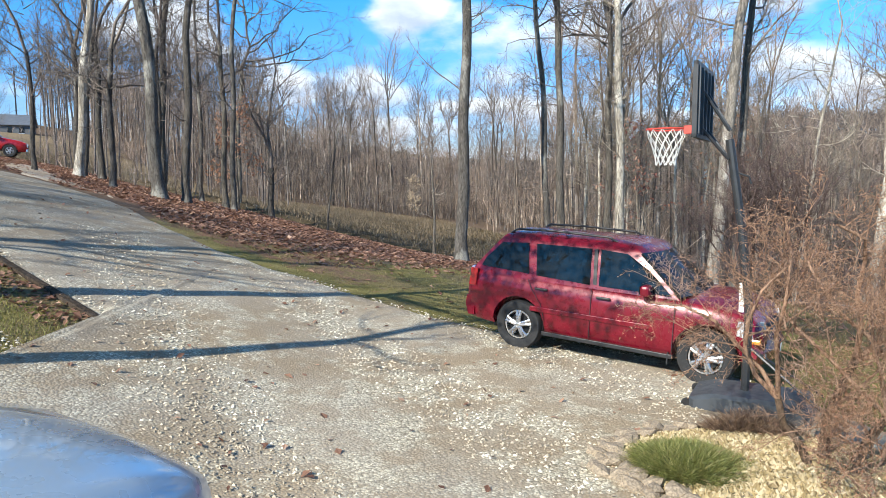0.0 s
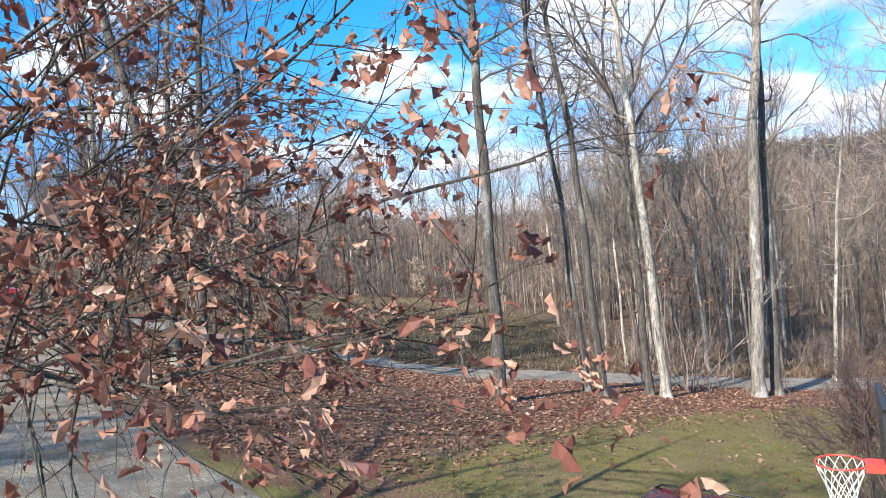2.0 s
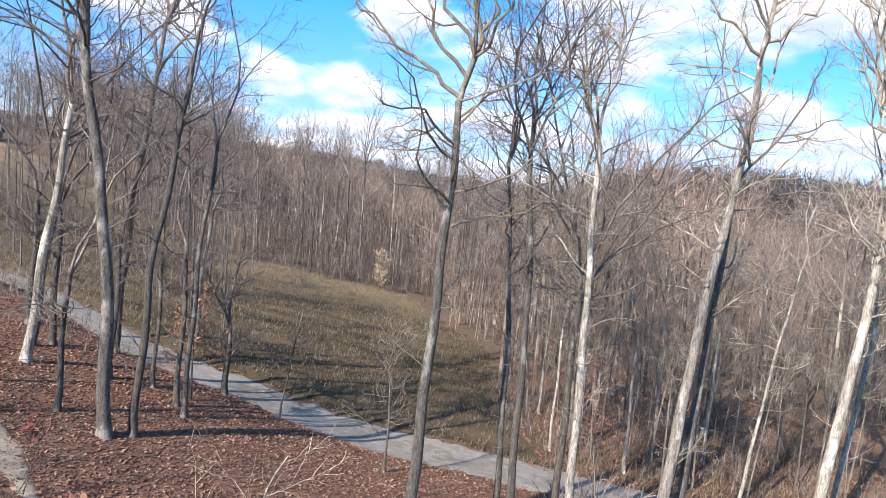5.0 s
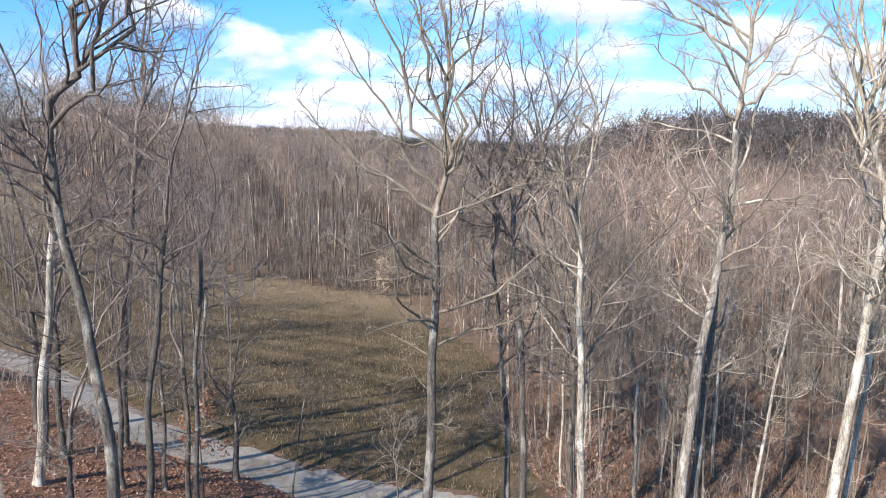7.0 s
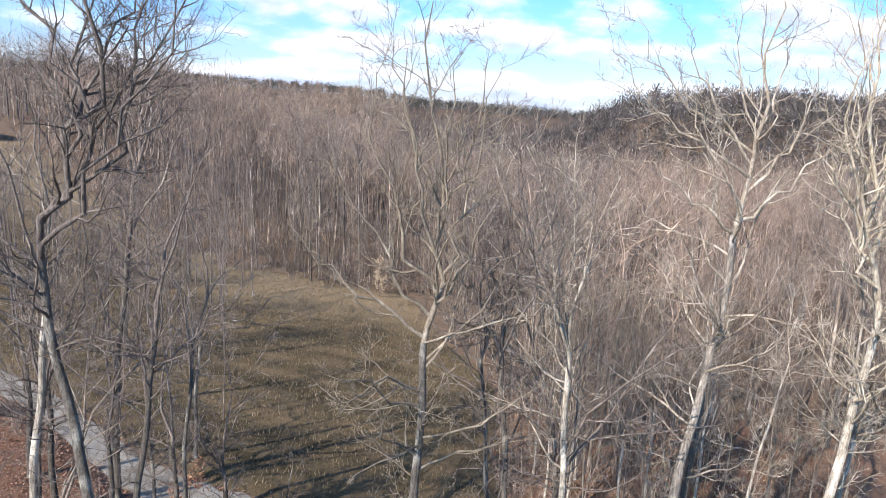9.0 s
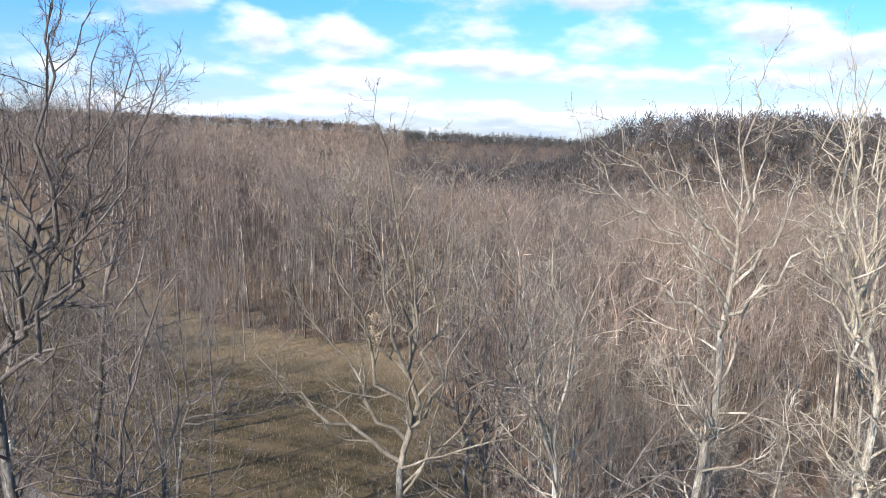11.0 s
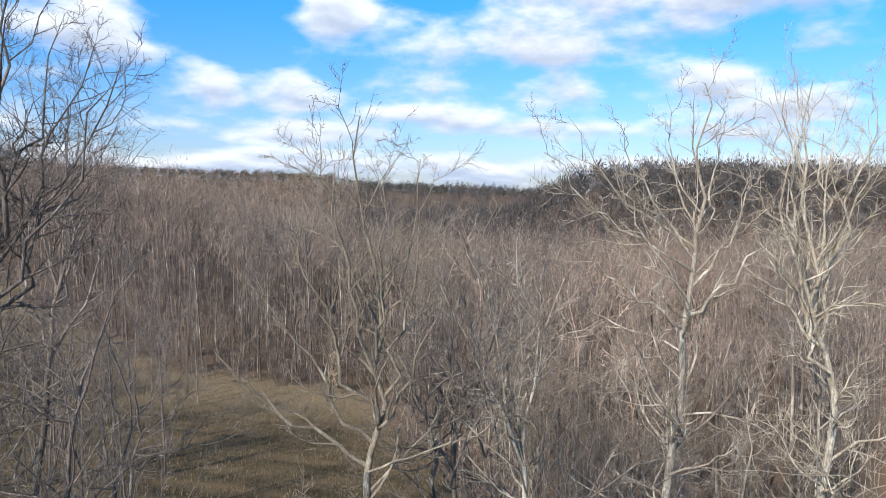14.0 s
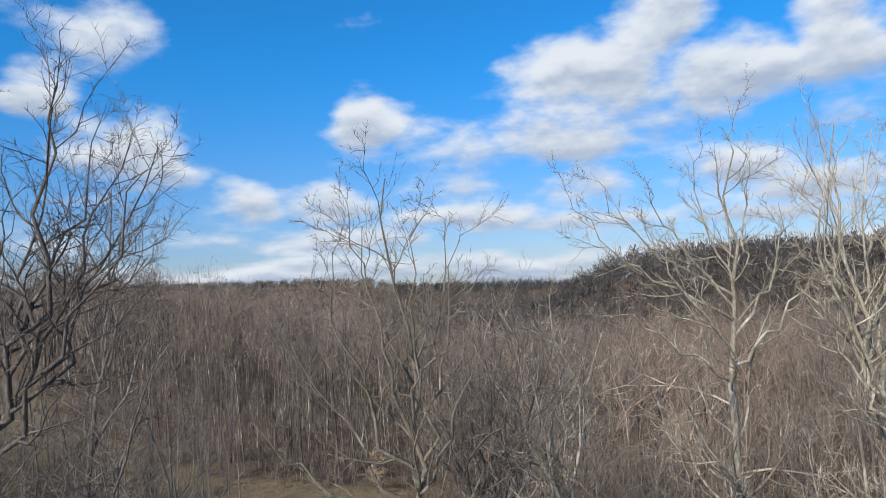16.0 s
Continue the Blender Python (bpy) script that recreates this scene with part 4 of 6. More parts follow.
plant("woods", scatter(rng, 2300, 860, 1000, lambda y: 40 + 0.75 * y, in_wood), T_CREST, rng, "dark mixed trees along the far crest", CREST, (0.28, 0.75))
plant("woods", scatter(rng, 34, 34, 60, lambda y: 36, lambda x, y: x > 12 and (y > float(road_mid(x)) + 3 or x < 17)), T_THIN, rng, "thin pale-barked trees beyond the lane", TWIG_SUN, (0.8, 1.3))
plant("woods", [(-35 - 38 * rng.random(), -62 + 60 * rng.random()) for _ in range(28)], T_MID, rng, "leafless woods beyond the lawn behind the house", FOREST)

# a few trees behind the start of the walk, whose shadows reach the drive and the lawn
for i, (bx, by, top) in enumerate([(-11, 2.5, 21), (-19, 4, 23), (-24, -6, 24), (-18.5, -6, 22), (-21, -3.5, 24), (-22, -8.5, 23), (-20, 0, 22),  (-3, -19, 21), (8, -16, 20), (-28, 9, 24), (15, -12, 21)]):
    grow_tree("bare_tree", (bx, by), [(bx + 0.3, by, top * 0.4)], top, 0.17, 500 + i, G, "leafless grey tree on the lawn behind the house drive", leaders=2, spec=dict(FULL, kids=[6, 5, 3]), stubs=3)
grow_tree("bare_tree", (-4.9, 1.8), [(-4.7, 1.9, 7)], 12.5, 0.16, 520, G, "slender grey tree on the lawn by the parking place", leaders=1, spec=dict(FULL, kids=[5, 4, 3]), stubs=2, first=0.6)


# vehicles
PAINT_RED = plain("dark_red_paint", (0.17, 0.004, 0.016), 0.28, 0.10, 0.06, 3.0, 0.5, 0.4)
PAINT_TRUCK = plain("bright_red_paint", (0.45, 0.015, 0.02), 0.3, 0.2, 0.06, 3.0, 0.5, 0.8)
PAINT_BLUE = plain("silver_blue_paint", (0.33, 0.43, 0.53), 0.26, 0.25, 0.05, 2.0, 0.5, 1.0)
RUBBER = plain("tyre_rubber", (0.022, 0.022, 0.023), 0.85, 0, 0.25, 30)
BLACK = plain("black_plastic", (0.02, 0.02, 0.022), 0.5, 0, 0.2, 15)
ALLOY = plain("alloy_wheel", (0.62, 0.62, 0.63), 0.3, 0.85, 0.08, 8)
CHROME = plain("chrome", (0.7, 0.7, 0.71), 0.15, 1.0, 0.05, 8)
GLASS_DARK = plain("tinted_glass", (0.010, 0.012, 0.013), 0.05, 0, 0.05, 2, 0.5, 0.0)
RED_LENS = plain("red_lens", (0.38, 0.008, 0.012), 0.15, 0, 0.1, 20, 0.8, 1.0)
AMBER = plain("amber_lens", (0.75, 0.28, 0.03), 0.15, 0, 0.1, 20, 0.8, 1.0)
CLEAR = plain("clear_lens", (0.70, 0.74, 0.78), 0.08, 0.25, 0.08, 25, 0.9, 1.0)


def loft(rings, close=True, caps=True):
    bm = bmesh.new()
    vs = [[bm.verts.new(p) for p in r] for r in rings]
    k = len(rings[0])
    for a, b in zip(vs, vs[1:]):
        for i in range(k if close else k - 1):
            bm.faces.new((a[i], a[(i + 1) % k], b[(i + 1) % k], b[i]))
    if caps:
        bm.faces.new(vs[0][::-1])
        bm.faces.new(vs[-1])
    return bm


def crease(ob, degrees=32):
    """Smooth faces, sharp only where they meet at a steep angle."""
    bm = bmesh.new()
    bm.from_mesh(ob.data)
    for f in bm.faces:
        f.smooth = True
    for e in bm.edges:
        e.smooth = len(e.link_faces) == 2 and e.calc_face_angle(0) < radians(degrees)
    bm.to_mesh(ob.data)
    bm.free()
    return ob


def slab(pts, normal, thick):
    """A plate over a polygon, pushed out along a direction."""
    n = Vector(normal).normalized() * thick
    return loft([[Vector(p) - n for p in pts], [Vector(p) + n for p in pts]])


def box(cx, cy, cz, sx, sy, sz, bev=0.01):
    bm = bmesh.new()
    bmesh.ops.create_cube(bm, size=1)
    bmesh.ops.scale(bm, vec=(sx, sy, sz), verts=bm.verts)
    bmesh.ops.translate(bm, vec=(cx, cy, cz), verts=bm.verts)
    if bev:
        bmesh.ops.bevel(bm, geom=bm.edges, offset=bev, segments=2, affect="EDGES", profile=0.5)
    return bm


def rod(points, r, k=8):
    w = Wood()
    w.tube(np.array(points, float), np.full(len(points), r) if np.isscalar(r) else r, k)
    v, (q, t) = w.arrays()
    bm = bmesh.new()
    vs = [bm.verts.new(p) for p in v]
    for f in q:
        bm.faces.new([vs[i] for i in f])
    bm.faces.new(vs[:k][::-1])
    bm.faces.new(vs[-k:])
    return bm


def lathe(profile, k=32):
    """A ring about the y axis: profile of (radius, y)."""
    rings = []
    for i in range(k):
        a = 6.28318 * i / k
        rings.append([(r * math.cos(a), y, r * math.sin(a)) for r, y in profile])
    bm = bmesh.new()
    vs = [[bm.verts.new(p) for p in r] for r in rings]
    m = len(profile)
    for i in range(k):
        a, b = vs[i], vs[(i + 1) % k]
        for j in range(m):
            bm.faces.new((a[j], a[(j + 1) % m], b[(j + 1) % m], b[j]))
    return bm


def wheel_on(car, x, y, r, side, spin):
    hub = empty("wheel")
    hub.parent = car
    hub.location = (x, y, r)
    w = 0.115
    rim = 0.615 * r
    tyre = part("tyre", lathe([(rim, -w * 0.8), (r * 0.80, -w), (r * 0.95, -w * 0.95), (r, -w * 0.62), (r, w * 0.62), (r * 0.95, w * 0.95), (r * 0.80, w), (rim, w * 0.8)]), RUBBER, hub)
    crease(tyre, 50)
    part("rim", lathe([(rim * 1.02, w * 0.82), (rim * 0.90, w * 0.88), (rim * 0.88, w * 0.3), (rim * 0.86, -w * 0.7), (rim * 0.95, -w * 0.7), (rim * 1.0, w * 0.3)]), ALLOY, hub, "bright alloy rim")
    bm = bmesh.new()
    for i in range(5):
        a = spin + i * 6.28318 / 5
        for da in (-0.17, 0.17):
            c, s = math.cos(a + da), math.sin(a + da)
            c2, s2 = math.cos(a + da * 0.9), math.sin(a + da * 0.9)
            q = rod([(c * 0.03, side * w * 0.72, s * 0.03), (c2 * rim * 0.6, side * w * 0.80, s2 * rim * 0.6), (c2 * rim * 0.93, side * w * 0.62, s2 * rim * 0.93)], [0.030, 0.022, 0.024], 6)
            me = bpy.data.meshes.new("t")
            q.to_mesh(me)
            q.free()
            bm.from_mesh(me)
            bpy.data.meshes.remove(me)
    part("spokes", bm, ALLOY, hub)
    part("hub_cap", lathe([(0.005, side * w * 0.5), (0.05, side * w * 0.5), (0.055, side * w * 0.80), (0.03, side * w * 0.9), (0.005, side * w * 0.92)], 16), ALLOY, hub)
    part("brake_disc", lathe([(0.06, -0.01), (rim * 0.72, -0.01), (rim * 0.72, 0.01), (0.06, 0.01)], 24), BLACK, hub)
    return hub


def body_ring(x, w, zb, zt, crown, tuck=0.90):
    half = [(0, zb), (w * tuck, zb), (w * 0.965, zb + 0.09), (w * 0.995, zb + 0.24), (w, 0.55 * zt + 0.45 * zb), (w * 0.992, 0.75 * zt + 0.25 * zb), (w * 0.965, zt - 0.05), (w * 0.92, zt), (w * 0.80, zt + crown * 0.45), (w * 0.4, zt + crown * 0.9)]
    top = [(0, zt + crown)]
    ring = half + top + [(-y, z) for y, z in half[:0:-1]]
    return [(x, y, z) for y, z in ring]


def cabin_ring(x0, x1, w, z, bow):
    """Plan outline of the cabin at one height, from the rear corner round."""
    pts = []
    for t in np.linspace(0, 1, 9):
        pts.append((x0 + (x1 - x0) * t, w * (1 - 0.05 * (2 * t - 1) ** 4), z))
    for t in np.linspace(0, 1, 7)[1:-1]:
        pts.append((x1 + bow * math.sin(math.pi * t), w * 0.95 * (1 - 2 * t), z))
    for t in np.linspace(1, 0, 9):
        pts.append((x0 + (x1 - x0) * t, -w * (1 - 0.05 * (2 * t - 1) ** 4), z))
    for t in np.linspace(0, 1, 7)[1:-1]:
        pts.append((x0 - 0.35 * bow * math.sin(math.pi * t), -w * 0.95 * (1 - 2 * t), z))
    return pts


def vehicle(name, label, category, at, heading, pitch, stations, cabin, wheels, r, paint, windows, extras, track):
    """stations: x, half width, bottom, top, crown; cabin: rings x0, x1, half width, z, bow; wheels: x of the axles."""
    car = empty(name)
    car.matrix_world = pose(*at, 0, pitch, heading)
    tagged(car, label, category)
    body = part("body", loft([body_ring(*s) for s in stations]), paint, car)
    cut = []
    for x in wheels:
        for s in (-1, 1):
            bm = bmesh.new()
            bmesh.ops.create_cone(bm, cap_ends=True, segments=28, radius1=r * 1.17, radius2=r * 1.17, depth=0.5, matrix=Matrix.Translation((x, s * (track + 0.02), r * 1.02)) @ Matrix.Rotation(radians(90), 4, "X"))
            c = part("cutter", bm, BLACK, None)
            c.matrix_world = car.matrix_world
            mod = body.modifiers.new("arch", "BOOLEAN")
            mod.operation, mod.object, mod.solver = "DIFFERENCE", c, "EXACT"
            cut.append(c)
    bpy.context.view_layer.update()
    done = bpy.data.meshes.new_from_object(body.evaluated_get(bpy.context.evaluated_depsgraph_get()))
    body.modifiers.clear()
    body.data = done
    for c in cut:
        bpy.data.objects.remove(c)
    crease(body)
    if cabin:
        crease(part("cabin", loft([cabin_ring(*c) for c in cabin]), paint, car), 38)
    for i, x in enumerate(wheels):
        for s in (-1, 1):
            wheel_on(car, x, s * track, r, s, 0.3 + i)
    zs = [c[3] for c in cabin]

    def skin(z):
        return np.interp(z, zs, [c[2] for c in cabin])

    for nm, poly, mat, lab in windows:
        for s in (-1, 1):
            pts = [(x, s * (skin(z) * 0.985 + 0.012), z) for x, z in poly]
            part(nm, slab(pts, (0, s, 0.35), 0.012), mat, car, lab)
    for fn in extras:
        fn(car)
    return car


def front_glass(x0, z0, w0, x1, z1, w1, bow, nm, mat, up=0.012):
    """A bowed windscreen from its foot to its head."""

    def make(car):
        a, b = [], []
        for t in np.linspace(-1, 1, 9):
            a.append((x0 + bow * (1 - t * t), w0 * t, z0))
            b.append((x1 + bow * (1 - t * t), w1 * t, z1))
        n = Vector((z1 - z0, 0, x0 - x1)).normalized() * up
        if x0 < x1:
            n = Vector((-(z1 - z0), 0, x1 - x0)).normalized() * up
        rings = [[Vector(p) - n * 2 for p in a], [Vector(p) + n for p in a], [Vector(p) + n for p in b], [Vector(p) - n * 2 for p in b]]
        bm = bmesh.new()
        vs = [[bm.verts.new(p) for p in q] for q in rings]
        for p, q in zip(vs, vs[1:] + vs[:1]):
            for i in range(8):
                bm.faces.new((p[i], p[i + 1], q[i + 1], q[i]))
        for i in (0, 8):
            bm.faces.new([v[i] for v in vs])
        part(nm, bm, mat, car)

    return make


def suv():
    st = [(-2.298, 0.8, 0.46, 0.8, 0.02), (-2.264, 0.88, 0.4, 1.02, 0.03), (-2.176, 0.935, 0.36, 1.1, 0.03), (-1.915, 0.955, 0.33, 1.12, 0.03), (-1.35, 0.97, 0.3, 1.1, 0.03), (-0.6, 0.975, 0.29, 1.08, 0.03), (0.3, 0.975, 0.29, 1.06, 0.03), (0.95, 0.965, 0.29, 1.05, 0.05), (1.15, 0.96, 0.3, 1.045, 0.075), (1.35, 0.955, 0.3, 1.03, 0.075), (1.63, 0.94, 0.31, 0.99, 0.07), (1.84, 0.91, 0.33, 0.93, 0.06), (1.945, 0.86, 0.35, 0.84, 0.04), (2.008, 0.74, 0.4, 0.7, 0.02)]
    cab = [(-2.23, 0.96, 0.925, 1.06, 0.16), (-2.14, 0.82, 0.89, 1.20, 0.15), (-1.96, 0.58, 0.835, 1.42, 0.12), (-1.80, 0.38, 0.775, 1.61, 0.09), (-1.73, 0.27, 0.72, 1.685, 0.07), (-1.62, 0.12, 0.58, 1.73, 0.05), (-1.1, -0.3, 0.25, 1.748, 0.02)]
    glass = [("side_window", [(-2.03, 1.19), (-1.97, 1.31), (-1.74, 1.56), (-1.30, 1.585), (-1.22, 1.15)], GLASS_DARK, "dark tinted glass"),
             ("side_window", [(-1.10, 1.14), (-1.17, 1.59), (-0.32, 1.605), (-0.27, 1.11)], GLASS_DARK, "dark tinted glass"),
             ("side_window", [(-0.14, 1.11), (-0.18, 1.605), (0.20, 1.585), (0.52, 1.405), (0.86, 1.11)], GLASS_DARK, "dark tinted glass")]

    def details(car):
        for s in (-1, 1):
            y = s * 0.982
            part("side_moulding", box(-0.27, s * 0.985, 0.66, 1.75, 0.025, 0.075, 0.01), PAINT_RED, car)
            part("sill", box(-0.0, s * 0.955, 0.31, 1.9, 0.03, 0.06, 0.01), BLACK, car, "black plastic sill")
            for x in (-0.22, 0.93):
                part("door_gap", box(x, s * 0.979, 0.70, 0.008, 0.012, 0.74, 0), BLACK, car)
            part("door_gap", rod([(-1.20, s * 0.970, 1.08), (-1.14, s * 0.98, 0.95), (-0.98, s * 0.984, 0.74), (-0.92, s * 0.984, 0.55), (-0.92, s * 0.975, 0.36)], 0.005, 5), BLACK, car)
            for x in (-0.96, -0.02):
                part("door_handle", box(x + (-0.02), s * 0.985, 0.96, 0.20, 0.035, 0.035, 0.012), BLACK, car, "black door handle")
            part("pillar_trim", slab([(-0.225, s * 0.905, 1.12), (-0.275, s * 0.79, 1.60), (-0.225, s * 0.79, 1.605), (-0.175, s * 0.905, 1.12)], (0, s, 0.35), 0.014), BLACK, car)
            m = part("mirror", box(0.56, s * 1.04, 1.16, 0.13, 0.20, 0.15, 0.04), PAINT_RED, car, "red door mirror")
            part("mirror_glass", box(0.49, s * 1.04, 1.16, 0.012, 0.16, 0.11, 0.004), GLASS_DARK, m)
            part("mirror_foot", box(0.58, s * 0.93, 1.10, 0.10, 0.10, 0.04, 0.01), BLACK, car)
            part("roof_rail", rod([(-1.70, s * 0.60, 1.70), (-1.60, s * 0.60, 1.765), (-1.0, s * 0.60, 1.785), (-0.15, s * 0.60, 1.77), (-0.02, s * 0.60, 1.715)], 0.017, 8), BLACK, car, "black roof rail")
            part("headlight", loft([[(1.87, s * 0.60, 0.70), (2.0, s * 0.60, 0.68), (1.97, s * 0.60, 0.88), (1.86, s * 0.60, 0.90)], [(1.70, s * 0.935, 0.72), (1.88, s * 0.91, 0.70), (1.84, s * 0.91, 0.89), (1.70, s * 0.925, 0.91)]]), CLEAR, car, "clear headlight lens")
            part("turn_lamp", box(1.91, s * 0.86, 0.675, 0.14, 0.13, 0.06, 0.012), AMBER, car, "amber corner lamp")
            part("tail_light", loft([[(-2.32, s * 0.70, 0.86), (-2.30, s * 0.70, 1.14), (-2.17, s * 0.72, 1.15), (-2.17, s * 0.72, 0.86)], [(-2.24, s * 0.91, 0.86), (-2.21, s * 0.905, 1.14), (-2.07, s * 0.945, 1.13), (-2.09, s * 0.96, 0.88)]]), RED_LENS, car, "red tail lamp")
            part("mud_flap", box(1.35 - 0.47, s * 0.86, 0.28, 0.02, 0.22, 0.16, 0.004), BLACK, car)
            part("fog_lamp", box(2.0, s * 0.62, 0.46, 0.06, 0.14, 0.10, 0.02), CLEAR, car)
        part("grille", box(1.97, 0, 0.76, 0.10, 0.95, 0.15, 0.03), BLACK, car, "black grille")
        part("grille_bar", box(2.025, 0, 0.76, 0.03, 0.95, 0.022, 0.008), CHROME, car, "bright grille bar")
        part("front_bumper", loft([[(1.85, y, 0.36), (2.09 - 0.2 * y * y, y, 0.36), (2.12 - 0.2 * y * y, y, 0.52), (2.06 - 0.2 * y * y, y, 0.64), (1.85, y, 0.64)] for y in np.linspace(-0.90, 0.90, 13)]), PAINT_RED, car)
        part("rear_bumper", loft([[(-2.12, y, 0.40), (-2.33 + 0.12 * y * y, y, 0.40), (-2.38 + 0.12 * y * y, y, 0.56), (-2.36 + 0.12 * y * y, y, 0.70), (-2.12, y, 0.72)] for y in np.linspace(-0.93, 0.93, 13)]), PAINT_RED, car)
        part("number_plate", box(2.125, 0, 0.50, 0.01, 0.30, 0.15, 0.003), CLEAR, car)
        part("wiper", rod([(1.04, 0.45, 1.10), (0.86, 0.1, 1.17), (0.82, -0.35, 1.20)], 0.008, 5), BLACK, car)
        part("underbody", box(-0.1, 0, 0.30, 3.6, 1.4, 0.16, 0.03), BLACK, car, "dark underbody")
        part("roof_panel", loft([[(x, y, 1.752 - 0.10 * (y / 0.62) ** 2 - 0.012 * ((x + 0.9) / 1.0) ** 2) for y in np.linspace(-0.60, 0.60, 9)] + [(x, y, 1.63) for y in (0.58, -0.58)] for x in np.linspace(-1.72, 0.13, 9)]), PAINT_RED, car)

    h = math.degrees(math.atan2(7.32 - 8.74, 4.87 - 2.59))
    f = Vector((4.87 - 2.59, 7.32 - 8.74, 0)).normalized()
    left = Vector((-f.y, f.x, 0))
    mid = Vector(((4.87 + 2.59) / 2, (7.32 + 8.74) / 2, 0)) + left * 0.84
    zr = ground_z(mid.x - f.x * 1.35, mid.y - f.y * 1.35) + 0.05
    zf = ground_z(mid.x + f.x * 1.35, mid.y + f.y * 1.35) + 0.05
    vehicle("suv", "dark red sport utility vehicle with alloy wheels parked on gravel", "car", (mid.x, mid.y, (zr + zf) / 2), h, math.degrees(math.atan2(zr - zf, 2.7)), st, cab, (-1.35, 1.35), 0.368, PAINT_RED, glass,
            [front_glass(0.98, 1.10, 0.90, 0.38, 1.61, 0.745, 0.145, "windscreen", GLASS_DARK), front_glass(-2.19, 1.16, 0.76, -1.84, 1.58, 0.66, -0.03, "rear_window", GLASS_DARK), details], 0.84)


suv()


def blue_car():
    st = [(-2.25, 0.78, 0.45, 0.95, 0.02), (-2.15, 0.86, 0.38, 1.05, 0.04), (-1.6, 0.90, 0.32, 1.12, 0.04), (-0.5, 0.92, 0.28, 1.10, 0.04), (0.7, 0.92, 0.28, 1.10, 0.05), (0.95, 0.91, 0.28, 1.095, 0.07), (1.35, 0.90, 0.29, 1.06, 0.085), (1.7, 0.87, 0.30, 1.01, 0.085), (1.95, 0.81, 0.31, 0.95, 0.07), (2.10, 0.70, 0.33, 0.88, 0.05), (2.18, 0.55, 0.36, 0.80, 0.03), (2.22, 0.40, 0.42, 0.70, 0.02)]
    cab = [(-2.10, 0.98, 0.84, 1.08, 0.20), (-1.98, 0.66, 0.78, 1.28, 0.16), (-1.85, 0.30, 0.71, 1.48, 0.11), (-1.7, 0.05, 0.60, 1.58, 0.07), (-1.3, -0.25, 0.3, 1.62, 0.03)]
    glass = [("side_window", [(-1.80, 1.17), (-1.72, 1.44), (-0.95, 1.50), (-0.90, 1.15)], GLASS_DARK, "dark glass"), ("side_window", [(-0.82, 1.15), (-0.86, 1.50), (-0.05, 1.50), (0.52, 1.15)], GLASS_DARK, "dark glass")]

    def details(car):
        part("cowl", loft([[(0.93 + 0.16 * (1 - t * t), 0.78 * t, 1.155 + 0.02 * (1 - t * t)), (1.06 + 0.16 * (1 - t * t), 0.78 * t, 1.155 + 0.02 * (1 - t * t)), (1.06 + 0.16 * (1 - t * t), 0.78 * t, 1.05), (0.93 + 0.16 * (1 - t * t), 0.78 * t, 1.05)] for t in np.linspace(-1, 1, 9)]), BLACK, car, "black wiper cowl")
        for s in (-1, 1):
            part("headlight", box(2.06, s * 0.55, 0.72, 0.16, 0.26, 0.09, 0.04), CLEAR, car)
            part("mirror", box(0.55, s * 1.0, 1.18, 0.12, 0.18, 0.12, 0.035), PAINT_BLUE, car)
            part("door_handle", box(-0.35, s * 0.905, 0.82, 0.18, 0.03, 0.03, 0.01), PAINT_BLUE, car)
        part("front_bumper", loft([[(1.9, y, 0.30), (2.28 - 0.5 * y * y, y, 0.30), (2.30 - 0.5 * y * y, y, 0.46), (2.25 - 0.5 * y * y, y, 0.55), (1.9, y, 0.55)] for y in np.linspace(-0.82, 0.82, 11)]), PAINT_BLUE, car)
        part("underbody", box(0, 0, 0.27, 3.6, 1.3, 0.14, 0.03), BLACK, car)

    h = 56.0
    c = Vector((0.20, 1.50, 0)) - Vector((math.cos(radians(h)), math.sin(radians(h)), 0)) * 2.22
    vehicle("car", "silver-blue car with a glossy hood parked on gravel", "car", (c.x, c.y, ground_z(c.x, c.y) + 0.05), h, 0, st, cab, (-1.32, 1.36), 0.345, PAINT_BLUE, glass,
            [front_glass(0.97, 1.13, 0.76, 0.22, 1.52, 0.62, 0.165, "windscreen", GLASS_DARK), front_glass(-2.10, 1.15, 0.72, -1.84, 1.50, 0.62, -0.06, "rear_window", GLASS_DARK), details], 0.78)


blue_car()


